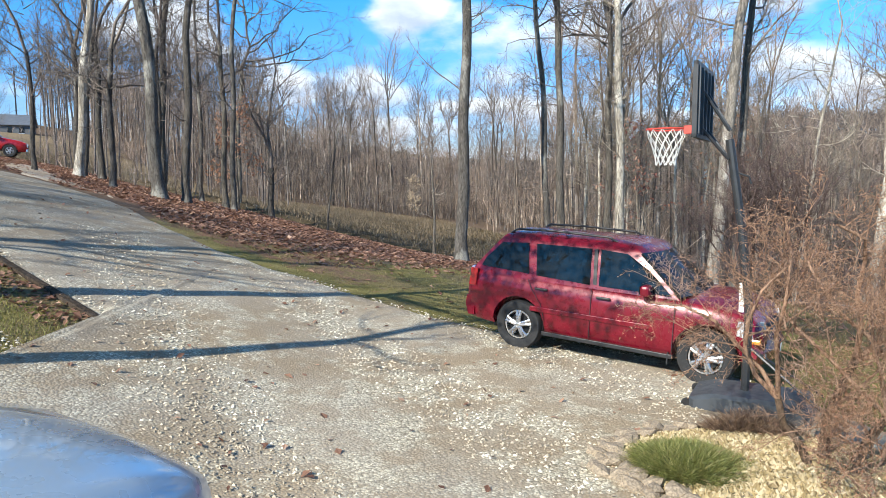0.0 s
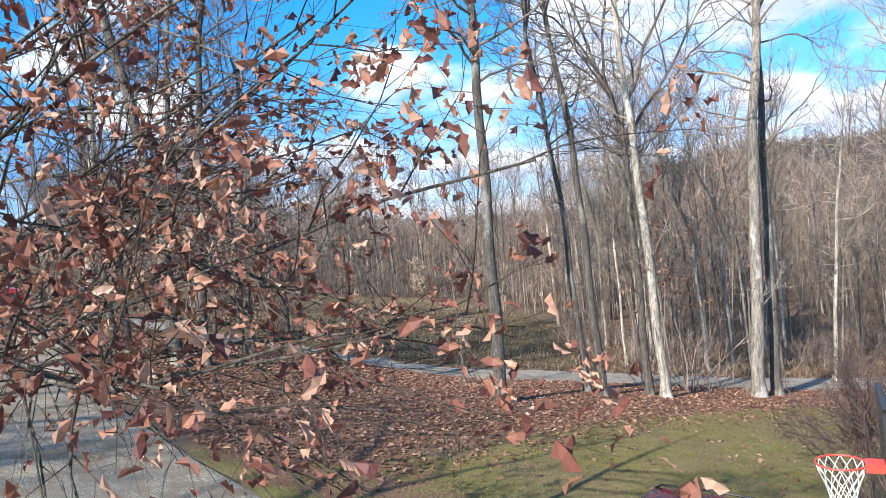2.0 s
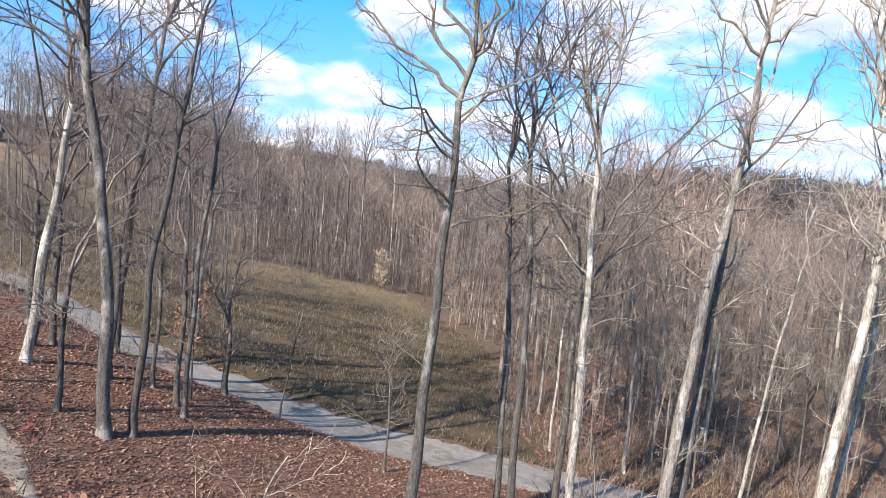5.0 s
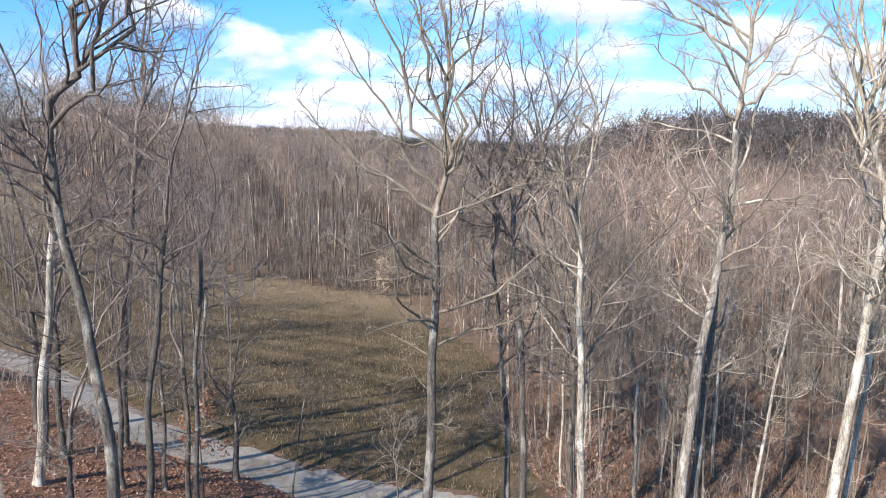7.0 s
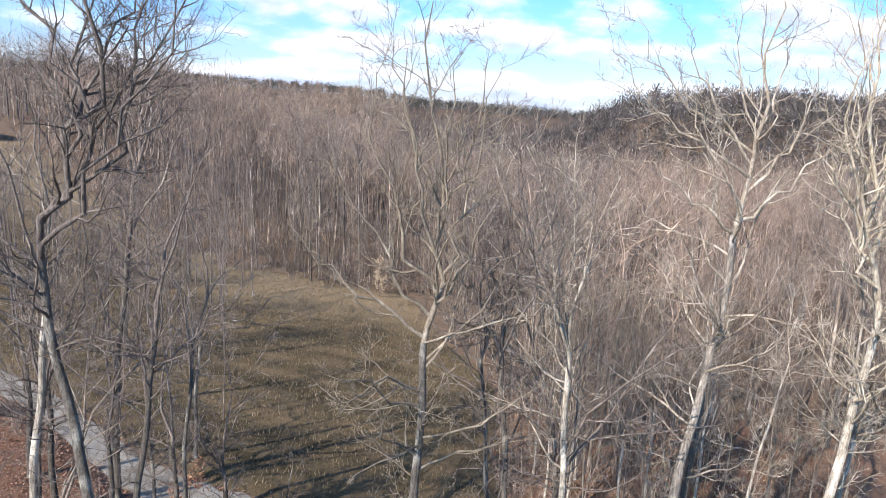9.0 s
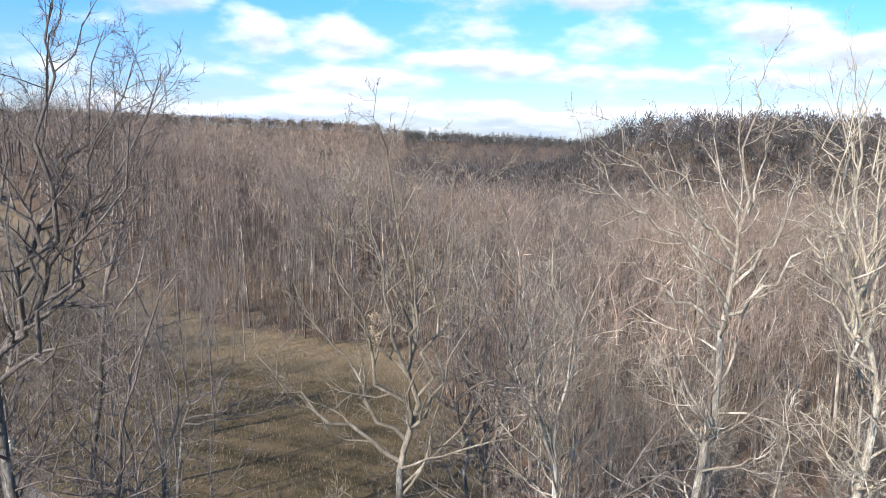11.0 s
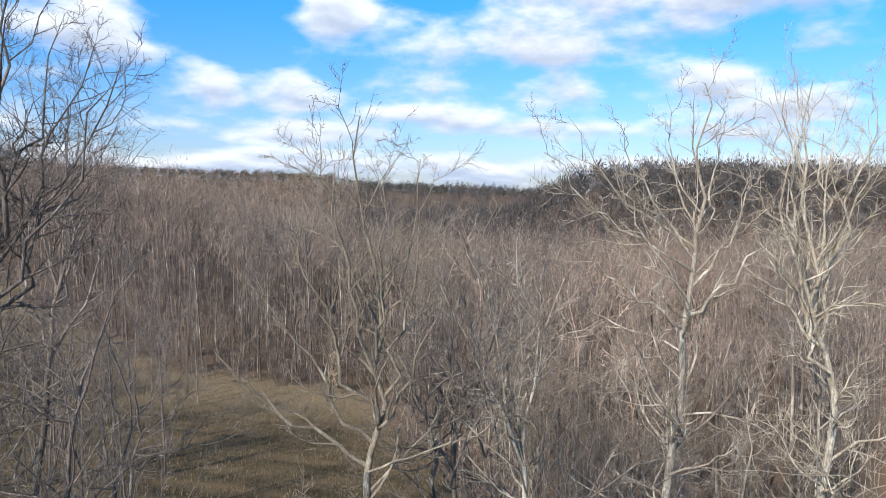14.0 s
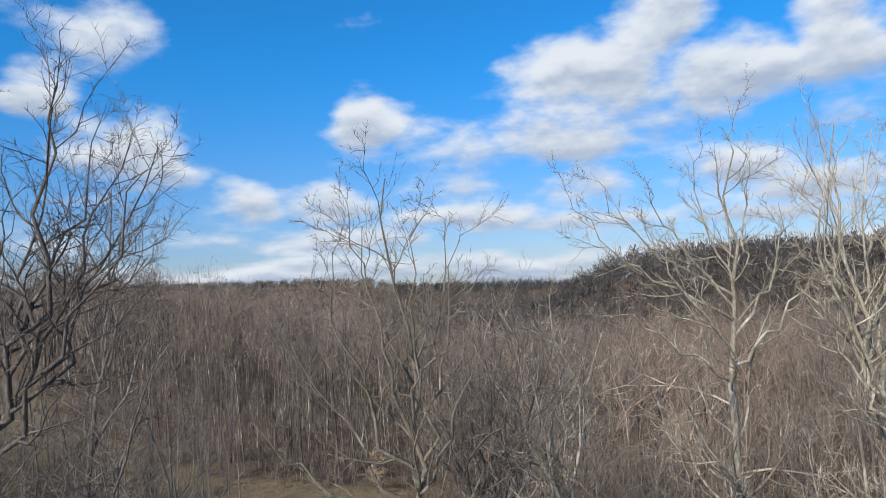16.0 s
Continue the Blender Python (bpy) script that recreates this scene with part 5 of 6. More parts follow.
def pickup():
    st = [(-2.75, 0.90, 0.50, 1.08, 0.0), (-2.6, 0.95, 0.44, 1.12, 0.0), (-1.0, 0.96, 0.40, 1.12, 0.0), (0.6, 0.97, 0.38, 1.12, 0.02), (1.1, 0.97, 0.38, 1.14, 0.07), (2.2, 0.95, 0.40, 1.10, 0.06), (2.6, 0.92, 0.44, 1.02, 0.04), (2.72, 0.84, 0.5, 0.9, 0.02)]
    cab = [(-1.0, 1.25, 0.93, 1.10, 0.12), (-0.95, 0.85, 0.86, 1.45, 0.10), (-0.88, 0.45, 0.78, 1.76, 0.08), (-0.75, 0.25, 0.6, 1.83, 0.05)]
    glass = [("side_window", [(-0.85, 1.18), (-0.82, 1.66), (-0.25, 1.70), (-0.22, 1.18)], GLASS_DARK, "dark glass"), ("side_window", [(-0.14, 1.18), (-0.15, 1.70), (0.30, 1.68), (0.85, 1.18)], GLASS_DARK, "dark glass")]

    def details(car):
        part("front_bumper", box(2.74, 0, 0.55, 0.16, 1.8, 0.2, 0.04), CHROME, car, "bright bumper")
        part("grille", box(2.72, 0, 0.84, 0.06, 1.2, 0.26, 0.03), BLACK, car)
        for s in (-1, 1):
            part("headlight", box(2.70, s * 0.74, 0.85, 0.1, 0.26, 0.22, 0.03), CLEAR, car)
            part("mirror", box(0.80, s * 1.08, 1.25, 0.12, 0.2, 0.2, 0.03), BLACK, car)
        part("bed_opening", box(-1.85, 0, 1.135, 1.5, 1.6, 0.03, 0.005), BLACK, car)
        part("underbody", box(0, 0, 0.42, 4.6, 1.3, 0.2, 0.03), BLACK, car)

    h = math.degrees(math.atan2(0.50, 0.86))
    c = Vector((-27.0, 44.2, 0)) - Vector((0.86, 0.50, 0)) * 2.75
    d = Vector((0.86, 0.50, 0)) * 1.75
    zr, zf = ground_z(c.x - d.x, c.y - d.y) + 0.05, ground_z(c.x + d.x, c.y + d.y) + 0.05
    vehicle("pickup_truck", "bright red pickup truck parked up the driveway", "truck", (c.x, c.y, (zr + zf) / 2), h, math.degrees(math.atan2(zr - zf, 3.5)), st, cab, (-1.75, 1.75), 0.39, PAINT_TRUCK, glass,
            [front_glass(1.22, 1.14, 0.82, 0.50, 1.72, 0.70, 0.11, "windscreen", GLASS_DARK), details], 0.83)


pickup()

# basketball hoop
HOOP_STEEL = plain("dark_painted_steel", (0.035, 0.037, 0.04), 0.45, 0.3, 0.2, 12)
RIM_RED = plain("orange_red_steel", (0.62, 0.07, 0.05), 0.4, 0.1, 0.12, 14)
NET = plain("white_net_cord", (0.78, 0.77, 0.73), 0.8, 0, 0.1, 30)
BOARD = plain("black_backboard", (0.028, 0.03, 0.034), 0.35, 0, 0.2, 5)
TANK = plain("grey_blue_plastic", (0.050, 0.057, 0.066), 0.5, 0, 0.2, 4)


def hoop():
    n = Vector((-0.88, 0.47, 0)).normalized()
    side = Vector((-n.y, n.x, 0))
    rim_c = Vector((4.13, 6.75, 3.09))
    bc = rim_c - n * 0.40 + Vector((0, 0, 0.28))
    up = Vector((0, 0, 1))
    foot = bc - n * 0.98
    z0 = ground_z(foot.x, foot.y) + 0.06
    th = empty("basketball_hoop", foot.x, foot.y, z0)
    tagged(th, "portable basketball hoop with black backboard, red rim and white net", "basketball hoop")
    o = Vector((foot.x, foot.y, z0))
    L = lambda p: tuple(Vector(p) - o)
    W, H = 1.02, 0.78
    plate = [bc + side * (sx * W / 2) + up * (sz * H / 2) for sx, sz in ((-1, -1), (1, -1), (1, 1), (-1, 1))]
    part("backboard", slab([L(p) for p in plate], n, 0.018), BOARD, th, "black backboard")
    for k in np.linspace(-0.45, 0.45, 5):
        p = bc + side * (k * W) - n * 0.032
        part("rib", slab([L(p + side * s * 0.02 + up * q * H * 0.47) for s, q in ((-1, -1), (1, -1), (1, 1), (-1, 1))], n, 0.014), TANK, th)
    for sx, sz, a, b in ((-1, 0, 0.02, H / 2 + 0.02), (1, 0, 0.02, H / 2 + 0.02), (0, -1, W / 2 + 0.02, 0.02), (0, 1, W / 2 + 0.02, 0.02)):
        p = bc + side * (sx * W / 2) + up * (sz * H / 2)
        part("board_frame", slab([L(p + side * i * a + up * j * b) for i, j in ((-1, -1), (1, -1), (1, 1), (-1, 1))], n, 0.026), HOOP_STEEL, th)
    ring = [L(rim_c + n * (0.228 * math.cos(a)) + side * (0.228 * math.sin(a))) for a in np.linspace(0, 6.2832, 37)]
    part("rim", rod(ring, 0.010, 6), RIM_RED, th, "orange-red steel rim")
    part("rim_bracket", slab([L(rim_c - n * 0.30 + side * s * 0.09 + up * q) for s, q in ((-1, -0.06), (1, -0.06), (1, 0.03), (-1, 0.03))], n, 0.085), RIM_RED, th)
    w = Wood()
    k = 12
    lev = [(0.228, 0.0), (0.205, -0.09), (0.170, -0.18), (0.140, -0.27), (0.120, -0.35), (0.118, -0.42)]
    for i in range(k):
        for dirn in (1, -1):
            pts = []
            for j, (r, z) in enumerate(lev):
                a = 6.2832 * (i + dirn * j * 0.5) / k
                pts.append(L(rim_c + n * (r * math.cos(a)) + side * (r * math.sin(a)) + up * z))
            w.tube(np.array(pts), np.full(len(pts), 0.0045), 4)
    v, f = w.arrays()
    net = new("net", mesh_of("net", v, f, NET))
    net.parent = th
    tagged(net, "white cord net")
    top = bc - n * 0.30 + up * (-0.42)
    base = Vector((foot.x, foot.y, z0 + 0.16)) + n * 0.42
    part("pole", rod([L(base), L(base * 0.66 + top * 0.34 - n * 0.10), L(base * 0.33 + top * 0.67 - n * 0.07), L(top)], 0.047, 10), HOOP_STEEL, th)
    for dz, s in ((0.12, 1), (0.12, -1), (-0.30, 1), (-0.30, -1)):
        a = top + up * (0.1 if dz > 0 else -0.22)
        part("arm", rod([L(a + side * s * 0.05), L(bc - n * 0.03 + side * s * 0.16 + up * dz)], 0.018, 6), HOOP_STEEL, th)
    part("crank", rod([L(top - up * 0.35 - n * 0.03), L(top - up * 0.42 - n * 0.22), L(top - up * 0.50 - n * 0.24)], 0.012, 6), HOOP_STEEL, th)
    q = base * 0.62 + top * 0.38 - n * 0.02
    part("pole_label", box(0, 0, 0, 0.012, 0.06, 0.34, 0.002), NET, th, "white paper label").matrix_basis = Matrix.Translation(L(q)) @ Matrix.Translation(-side * 0.075) @ Matrix.Rotation(math.atan2(-0.6, -0.8), 4, "Z")
    prof = [(-0.28, 0.0), (-0.28, 0.15), (-0.22, 0.21), (0.74, 0.21), (0.98, 0.14), (0.98, 0.0)]
    rings = []
    for s in (-0.40, -0.34, 0.34, 0.40):
        f = 0.88 if abs(s) > 0.37 else 1.0
        rings.append([L(Vector((foot.x, foot.y, z0)) + n * (a * (0.94 if f < 1 else 1)) + side * s + up * (z * f)) for a, z in prof])
    part("base_tank", loft(rings), TANK, th, "dark grey plastic base tank")
    for s in (-0.3, 0.3):
        part("brace", rod([L(base + up * 0.55 - n * 0.03), L(Vector((foot.x, foot.y, z0 + 0.16)) - n * 0.38 + side * s)], 0.016, 6), HOOP_STEEL, th)
    for s in (-0.34, 0.34):
        part("caster", lathe([(0.005, -0.02), (0.06, -0.02), (0.06, 0.02), (0.005, 0.02)], 14), RUBBER, th).location = L(Vector((foot.x, foot.y, z0 + 0.06)) + n * 1.0 + side * s)


hoop()


# leafy oak, shrubs and saplings
def leaves_at(tips, rng, per, size, droop=0.3):
    """Lobed dry leaves, folded along the middle rib, hung about the twig points."""
    tips = np.array(tips)
    idx = np.repeat(np.arange(len(tips)), per)
    c = tips[idx] + rng.normal(0, size * 0.8, (len(idx), 3)) - np.array([0, 0, size * droop])
    n = len(c)
    s = size * (0.6 + 0.8 * rng.random(n))[:, None]
    d = rng.normal(size=(n, 3)) - np.array([0, 0, 0.5])
    d /= np.linalg.norm(d, axis=1)[:, None]
    a = np.cross(d, rng.normal(size=(n, 3)))
    a /= np.linalg.norm(a, axis=1)[:, None]
    b = np.cross(d, a)
    curl = (0.12 + 0.25 * rng.random(n))[:, None] * s
    P = [c, c + d * s * 0.30 + a * s * 0.26 + b * curl, c + d * s * 0.50 + a * s * 0.16 + b * curl * 0.6, c + d * s * 0.78 + a * s * 0.24 + b * curl, c + d * s * 1.05,
         c + d * s * 0.78 - a * s * 0.24 + b * curl, c + d * s * 0.50 - a * s * 0.16 + b * curl * 0.6, c + d * s * 0.30 - a * s * 0.26 + b * curl]
    v = np.stack(P, 1).reshape(-1, 3)
    i = 8 * np.arange(n)[:, None]
    quads = np.concatenate([i + np.array(q) for q in ((0, 1, 2, 6), (2, 3, 4, 6))])
    tris = np.concatenate([i + np.array(q) for q in ((0, 6, 7), (4, 5, 6))])
    return v, [quads, tris]


LEAFY = dict(FULL, segs=[6, 5, 3], sides=[6, 4, 3], wig=[0.13, 0.17, 0.2], up=[0.04, 0.03, 0.0], taper=[0.3, 0.25, 0.3], kids=[9, 6], ref=[3.0, 1.2], angle=[0.8, 0.75], ratio=[0.46, 0.45], slim=[0.013, 0.012], thin=0.004, leafy=2)
LEAFY["from"] = [0.22, 0.12]


def leafy_tree(name, base, top, radius, seed, limbs, mats, leaf, per, size, label, keep=None, spec=LEAFY, category="tree", lean=(0, 0)):
    """limbs: height, azimuth, rise (degrees), length."""
    rng = np.random.default_rng(seed)
    z0 = ground_z(*base)
    tree = empty(name, base[0], base[1], z0)
    tagged(tree, label, category)
    H = top - z0
    trunk, crown, tips = Wood(), Wood(), []
    zz = np.concatenate(([-0.3, 0, 0.15, 0.5], np.linspace(1.0, H, 12)))
    t = np.clip(zz, 0, H) / H
    px = lean[0] * t + 0.10 * np.sin(zz * 0.9 + seed) * t
    py = lean[1] * t + 0.10 * np.cos(zz * 0.8 + seed) * t
    rr = radius * (1 - 0.88 * t) * (1 + 0.5 * np.exp(-np.clip(zz, 0, 9) / 0.25))
    trunk.tube(np.stack([px, py, zz], 1), rr, 10)
    for h, az, rise, L in limbs:
        q = np.array([np.interp(h - z0, zz, px), np.interp(h - z0, zz, py), h - z0])
        a, e = radians(az), radians(rise)
        d = np.array([math.cos(a) * math.cos(e), math.sin(a) * math.cos(e), math.sin(e)])
        limb(crown, q, d, L, max(0.010, L * 0.0045), 0, spec, rng, tips)
    parts = [("trunk", trunk, mats[0]), ("crown", crown, mats[1])]
    for nm, w, mt in parts:
        v, f = w.arrays()
        new(nm, mesh_of(nm, v, f, mt)).parent = tree
    if per:
        tp = [p for p in tips if keep is None or keep(p[0] + base[0], p[1] + base[1], p[2] + z0, rng)]
        v, f = leaves_at(tp, rng, per, size)
        ob = new("leaves", mesh_of("leaves", v, f, leaf, smooth=False))
        ob.parent = tree
        tagged(ob, "curled dry brown leaves")
    return tree


def ring_of_limbs(seed, z0, z1, n, length, bias=None):
    rng = np.random.default_rng(seed)
    out = []
    for i in range(n):
        h = z0 + (z1 - z0) * (i + rng.random()) / n
        az = rng.random() * 360 if bias is None else bias + rng.normal(0, 26) if rng.random() < 0.6 else 60 + 150 * rng.random()
        out.append((h, az, 12 + 30 * (h - z0) / (z1 - z0) + rng.normal(0, 8), length * (1.1 - 0.55 * (h - z0) / (z1 - z0)) * (0.8 + 0.4 * rng.random())))
    return out


PALE_LEAF = leaf_material("straw_leaf", [(0.0, (0.36, 0.27, 0.17)), (1.0, (0.62, 0.51, 0.36))])
OAK = (-4.35, 6.3)


def oak_limbs(seed):
    """Long level sprays out over the drive, shorter limbs above and behind; each aims from the trunk at its tip."""
    rg = np.random.default_rng(seed)
    out = []

    def aim(tx, ty, tz, droop):
        h = tz - droop
        dx, dy = tx - OAK[0] - 0.2, ty - OAK[1]
        out.append((h, math.degrees(math.atan2(dy, dx)), math.degrees(math.atan2(droop, math.hypot(dx, dy))), math.hypot(dx, dy) + 0.1))

    for i in range(13):
        aim(-1.4 + 2.6 * rg.random(), 3.0 + 2.4 * rg.random(), 5.05 + 1.9 * (i + rg.random()) / 17, 0.15 + 0.35 * rg.random())
    for i in range(4):
        aim(-1.2 + 1.5 * (i + rg.random()) / 4, 2.35 + 0.6 * rg.random(), 5.1 + 0.5 * rg.random(), 0.25)
    for i in range(5):
        aim(-2.4 + 2.0 * rg.random(), 3.2 + 2.4 * rg.random(), 7.0 + 2.8 * (i + rg.random()) / 5, 0.7 + 0.4 * rg.random())
    for i in range(4):
        aim(-0.9 + 0.7 * rg.random(), 2.9 + 0.5 * rg.random(), 8.0 + 1.3 * (i + rg.random()) / 4, 0.6 + 0.3 * rg.random())
    for i in range(5):
        aim(-1.5 + 2.2 * rg.random(), 3.2 + 1.6 * rg.random(), 6.6 + 0.9 * (i + rg.random()) / 5, 0.4 + 0.3 * rg.random())
    for i in range(7):
        out.append((5.0 + 4.5 * rg.random(), 60 + 170 * rg.random(), 18 + rg.normal(0, 8), 2.4 + 1.0 * rg.random()))
    return out


oak = leafy_tree("oak_tree", OAK, 12.0, 0.17, 5, oak_limbs(8), (BARK_DARK, BARK_DARK), OAK_LEAF, 5, 0.098, "young oak holding dry russet leaves beside the driveway",
                 keep=lambda x, y, z, r: y > 2.1 and z > 4.15 + 0.13 * math.hypot(x - 1.25, y + 1.3) and r.random() < (0.5 if y < 3.9 and x > -1.4 and 7.8 < z < 9.5 else 0.27 if z < 6.0 else 0.23 if z < 7.4 else 0.16 if x > -0.8 else 0.15 if z < 9.4 else 0.08), lean=(0.3, 0.1), spec=dict(LEAFY, wig=[0.07, 0.16, 0.2], up=[0.01, 0.02, 0.0], slim=[0.0050, 0.0052], thin=0.0030, kids=[8, 5], angle=[0.7, 0.75]))


def bare_limb(tree, pts, r, seed):
    """A pale leafless limb that forks towards its tip."""
    rg = np.random.default_rng(seed)
    o = np.array(tree.location)
    w = Wood()
    pts = np.array(pts) - o
    t = np.linspace(0, len(pts) - 1, 4 * len(pts))
    pts = np.stack([np.interp(t, np.arange(len(pts)), pts[:, k]) for k in range(3)], 1) + rg.normal(0, 0.012, (len(t), 3))
    rad = r * np.linspace(1, 0.22, len(pts))
    w.tube(pts, rad, 7)
    outer = slice(len(pts) // 3, None)
    branch_out(w, list(pts[outer]), [unit(v) for v in np.gradient(pts, axis=0)[outer]], rad[outer], 2.6, 0, dict(LEAFY, kids=[9, 6], wig=[0.15, 0.22, 0.2], slim=[0.010, 0.009], thin=0.0035, ratio=[0.40, 0.42]), rg)
    v, f = w.arrays()
    ob = new("bare_limb", mesh_of("bare_limb", v, f, TWIG_PALE))
    ob.parent = tree
    tagged(ob, "pale leafless limb")


bare_limb(oak, [(-4.1, 6.35, 8.3), (-2.4, 5.1, 8.9), (-0.85, 3.8, 9.35), (-0.4, 3.9, 9.65), (0.05, 4.0, 10.05), (0.4, 4.1, 10.6), (0.62, 4.15, 11.1)], 0.021, 3)
bare_limb(oak, [(-0.1, 3.95, 9.95), (0.3, 3.8, 10.0), (0.75, 3.9, 9.85)], 0.011, 4)
leafy_tree("oak_sapling", (-9.75, 34.2), 6.5, 0.05, 15, ring_of_limbs(18, 2.0, 6.0, 10, 1.5), (BARK_DARK, TWIG), BUD, 1, 0.16, "young oak with pale tan leaves by the lane", keep=lambda x, y, z, r: r.random() < 0.5)
leafy_tree("beech_sapling", (-5.0, 101.0), 4.5, 0.08, 25, ring_of_limbs(28, -2.2, 3.0, 13, 1.5), (BARK, TWIG), PALE_LEAF, 1, 0.20, "small beech with straw-coloured leaves at the meadow's edge", keep=lambda x, y, z, r: r.random() < 0.45)
leafy_tree("maple_sapling", (11.0, 33.2), 5.0, 0.05, 35, ring_of_limbs(38, -0.5, 4.5, 12, 2.6), (BARK, TWIG), OAK_LEAF, 1, 0.16, "sapling with a few orange leaves by the lane", keep=lambda x, y, z, r: r.random() < 0.22)
leafy_tree("maple_sapling", (17.5, 40.2), 8.0, 0.06, 36, ring_of_limbs(39, 0.5, 7, 12, 2.2), (BARK, TWIG), BUD, 1, 0.2, "sapling with a few tan leaves in the brush", keep=lambda x, y, z, r: r.random() < 0.2)

TAN_STEM = bark("tan_shrub_bark", (0.14, 0.095, 0.065), (0.33, 0.235, 0.165), (0.40, 0.31, 0.23), 0.06)
RUSSET = bark("russet_twig_bark", (0.28, 0.160, 0.105), (0.60, 0.395, 0.275), (0.66, 0.50, 0.385), 0.05)
PURPLE = bark("dark_reddish_twig", (0.125, 0.088, 0.078), (0.30, 0.222, 0.200), (0.36, 0.29, 0.265), 0.05)
SHRUB = dict(FULL, segs=[5, 4, 3, 1], sides=[6, 4, 3, 0], wig=[0.20, 0.22, 0.25, 0.3], up=[0.02, 0.04, 0.05, 0.02], taper=[0.4, 0.3, 0.3, 0.1], kids=[8, 9, 6], ref=[1.2, 0.7, 0.3], angle=[0.75, 0.75, 0.7], ratio=[0.55, 0.5, 0.5], slim=[0.016, 0.012, 0.011], thin=0.0028, leafy=2)
SHRUB["from"] = [0.25, 0.15, 0.1]


def shrub(name, base, stems, seed, mats, label, leaf=None, size=0.03, spec=SHRUB, keep=0.4):
    """stems: azimuth, rise, length, radius."""
    rng = np.random.default_rng(seed)
    z0 = ground_z(*base)
    sh = empty(name, base[0], base[1], z0)
    tagged(sh, label, "shrub")
    crown, tips = Wood(flat=True), []
    for az, rise, L, r in stems:
        trunk = Wood()
        a, e = radians(az), radians(rise)
        d = np.array([math.cos(a) * math.cos(e), math.sin(a) * math.cos(e), math.sin(e)])
        p = np.array([0.08 * math.cos(a), 0.08 * math.sin(a), -0.1])
        pts = [p]
        for i in range(4):
            d = unit(d + rng.normal(0, 0.12, 3) + np.array([0, 0, 0.03]))
            p = p + d * L * 0.12
            pts.append(p)
        trunk.tube(pts, r * np.linspace(1.15, 0.8, 5), 8)
        v, f = trunk.arrays()
        new("stem", mesh_of("stem", v, f, mats[0])).parent = sh
        for k in range(3):
            limb(crown, pts[-1] - d * 0.02, sprout(d, 0.25 + 0.35 * rng.random(), rng), L * (0.62 if k else 0.75), r * 0.62, 0, spec, rng, tips)
        limb(crown, pts[2], sprout(d, 0.8, rng), L * 0.5, r * 0.4, 0, spec, rng, tips)
    v, f = crown.arrays()
    new("crown", mesh_of("crown", v, f, mats[1])).parent = sh
    if leaf:
        tp = [p for p in tips if rng.random() < keep]
        v, f = leaves_at(tp, rng, 1, size)
        ob = new("leaves", mesh_of("leaves", v, f, leaf, smooth=False))
        ob.parent = sh
    return sh


shrub("japanese_maple", (4.9, 4.28), [(165, 50, 2.3, 0.034), (25, 50, 2.5, 0.040), (95, 78, 2.6, 0.042), (-60, 62, 2.2, 0.030)], 3, (TAN_STEM, RUSSET), "bare twiggy ornamental shrub with russet buds in a stone bed", BUD, 0.017, keep=0.5,
      spec=dict(SHRUB, kids=[10, 10, 8], wig=[0.32, 0.36, 0.36, 0.3], up=[0.0, 0.03, 0.05, 0.0], angle=[1.05, 1.0, 0.9], ratio=[0.52, 0.5, 0.5], slim=[0.009, 0.007, 0.008], thin=0.0026))
shrub("tall_shrub", (7.2, 11.3), [(a, 70 + (i % 3) * 5, 3.25 - 0.22 * (i % 4), 0.028) for i, a in enumerate(range(0, 360, 40))], 4, (BARK_DARK, PURPLE), "tall leafless many-stemmed shrub on the lawn")
shrub("low_brush", (8.8, 10.2), [(a, 60, 1.4, 0.012) for a in range(0, 360, 45)], 6, (BARK_DARK, PURPLE), "low leafless brush beside a tall shrub")

# ground cover
rng = np.random.default_rng(21)


def flat_scatter(xy, lift, size, tilt, seed, sides=4, depth=0.0):
    """Small four-cornered leaves or stones laid on the ground."""
    rg = np.random.default_rng(seed)
    n = len(xy)
    z = height(xy[:, 0], xy[:, 1]) + lift
    c = np.stack([xy[:, 0], xy[:, 1], z], 1)
    a = rg.random(n) * 6.283
    s = (size * (0.55 + 0.9 * rg.random(n)))[:, None]
    u = np.stack([np.cos(a), np.sin(a), rg.normal(0, tilt, n)], 1) * s
    w = np.stack([-np.sin(a), np.cos(a), rg.normal(0, tilt, n)], 1) * s * (0.45 + 0.3 * rg.random(n))[:, None]
    up = np.array([0, 0, 1.0])
    if depth:
        P = [c - u, c - w, c + u, c + w, c + up * s * depth]
        i = 5 * np.arange(n)[:, None]
        f = [np.concatenate([i + np.array(q) for q in ((0, 1, 4), (1, 2, 4), (2, 3, 4), (3, 0, 4))])]
    else:
        lift2 = up * s * 0.35 * rg.random(n)[:, None]
        P = [c - u, c - w + lift2, c + u, c + w + lift2]
        i = 4 * np.arange(n)[:, None]
        f = [i + np.array([0, 1, 2, 3])]
    return np.stack(P, 1).reshape(-1, 3), f


def pick(n, x0, x1, y0, y1, keep, power=1.0):
    out = np.zeros((0, 2))
    while len(out) < n:
        p = np.stack([x0 + (x1 - x0) * rng.random(n), y0 + (y1 - y0) * rng.random(n) ** power], 1)
        out = np.concatenate([out, p[keep(p[:, 0], p[:, 1])]])
    return out[:n]


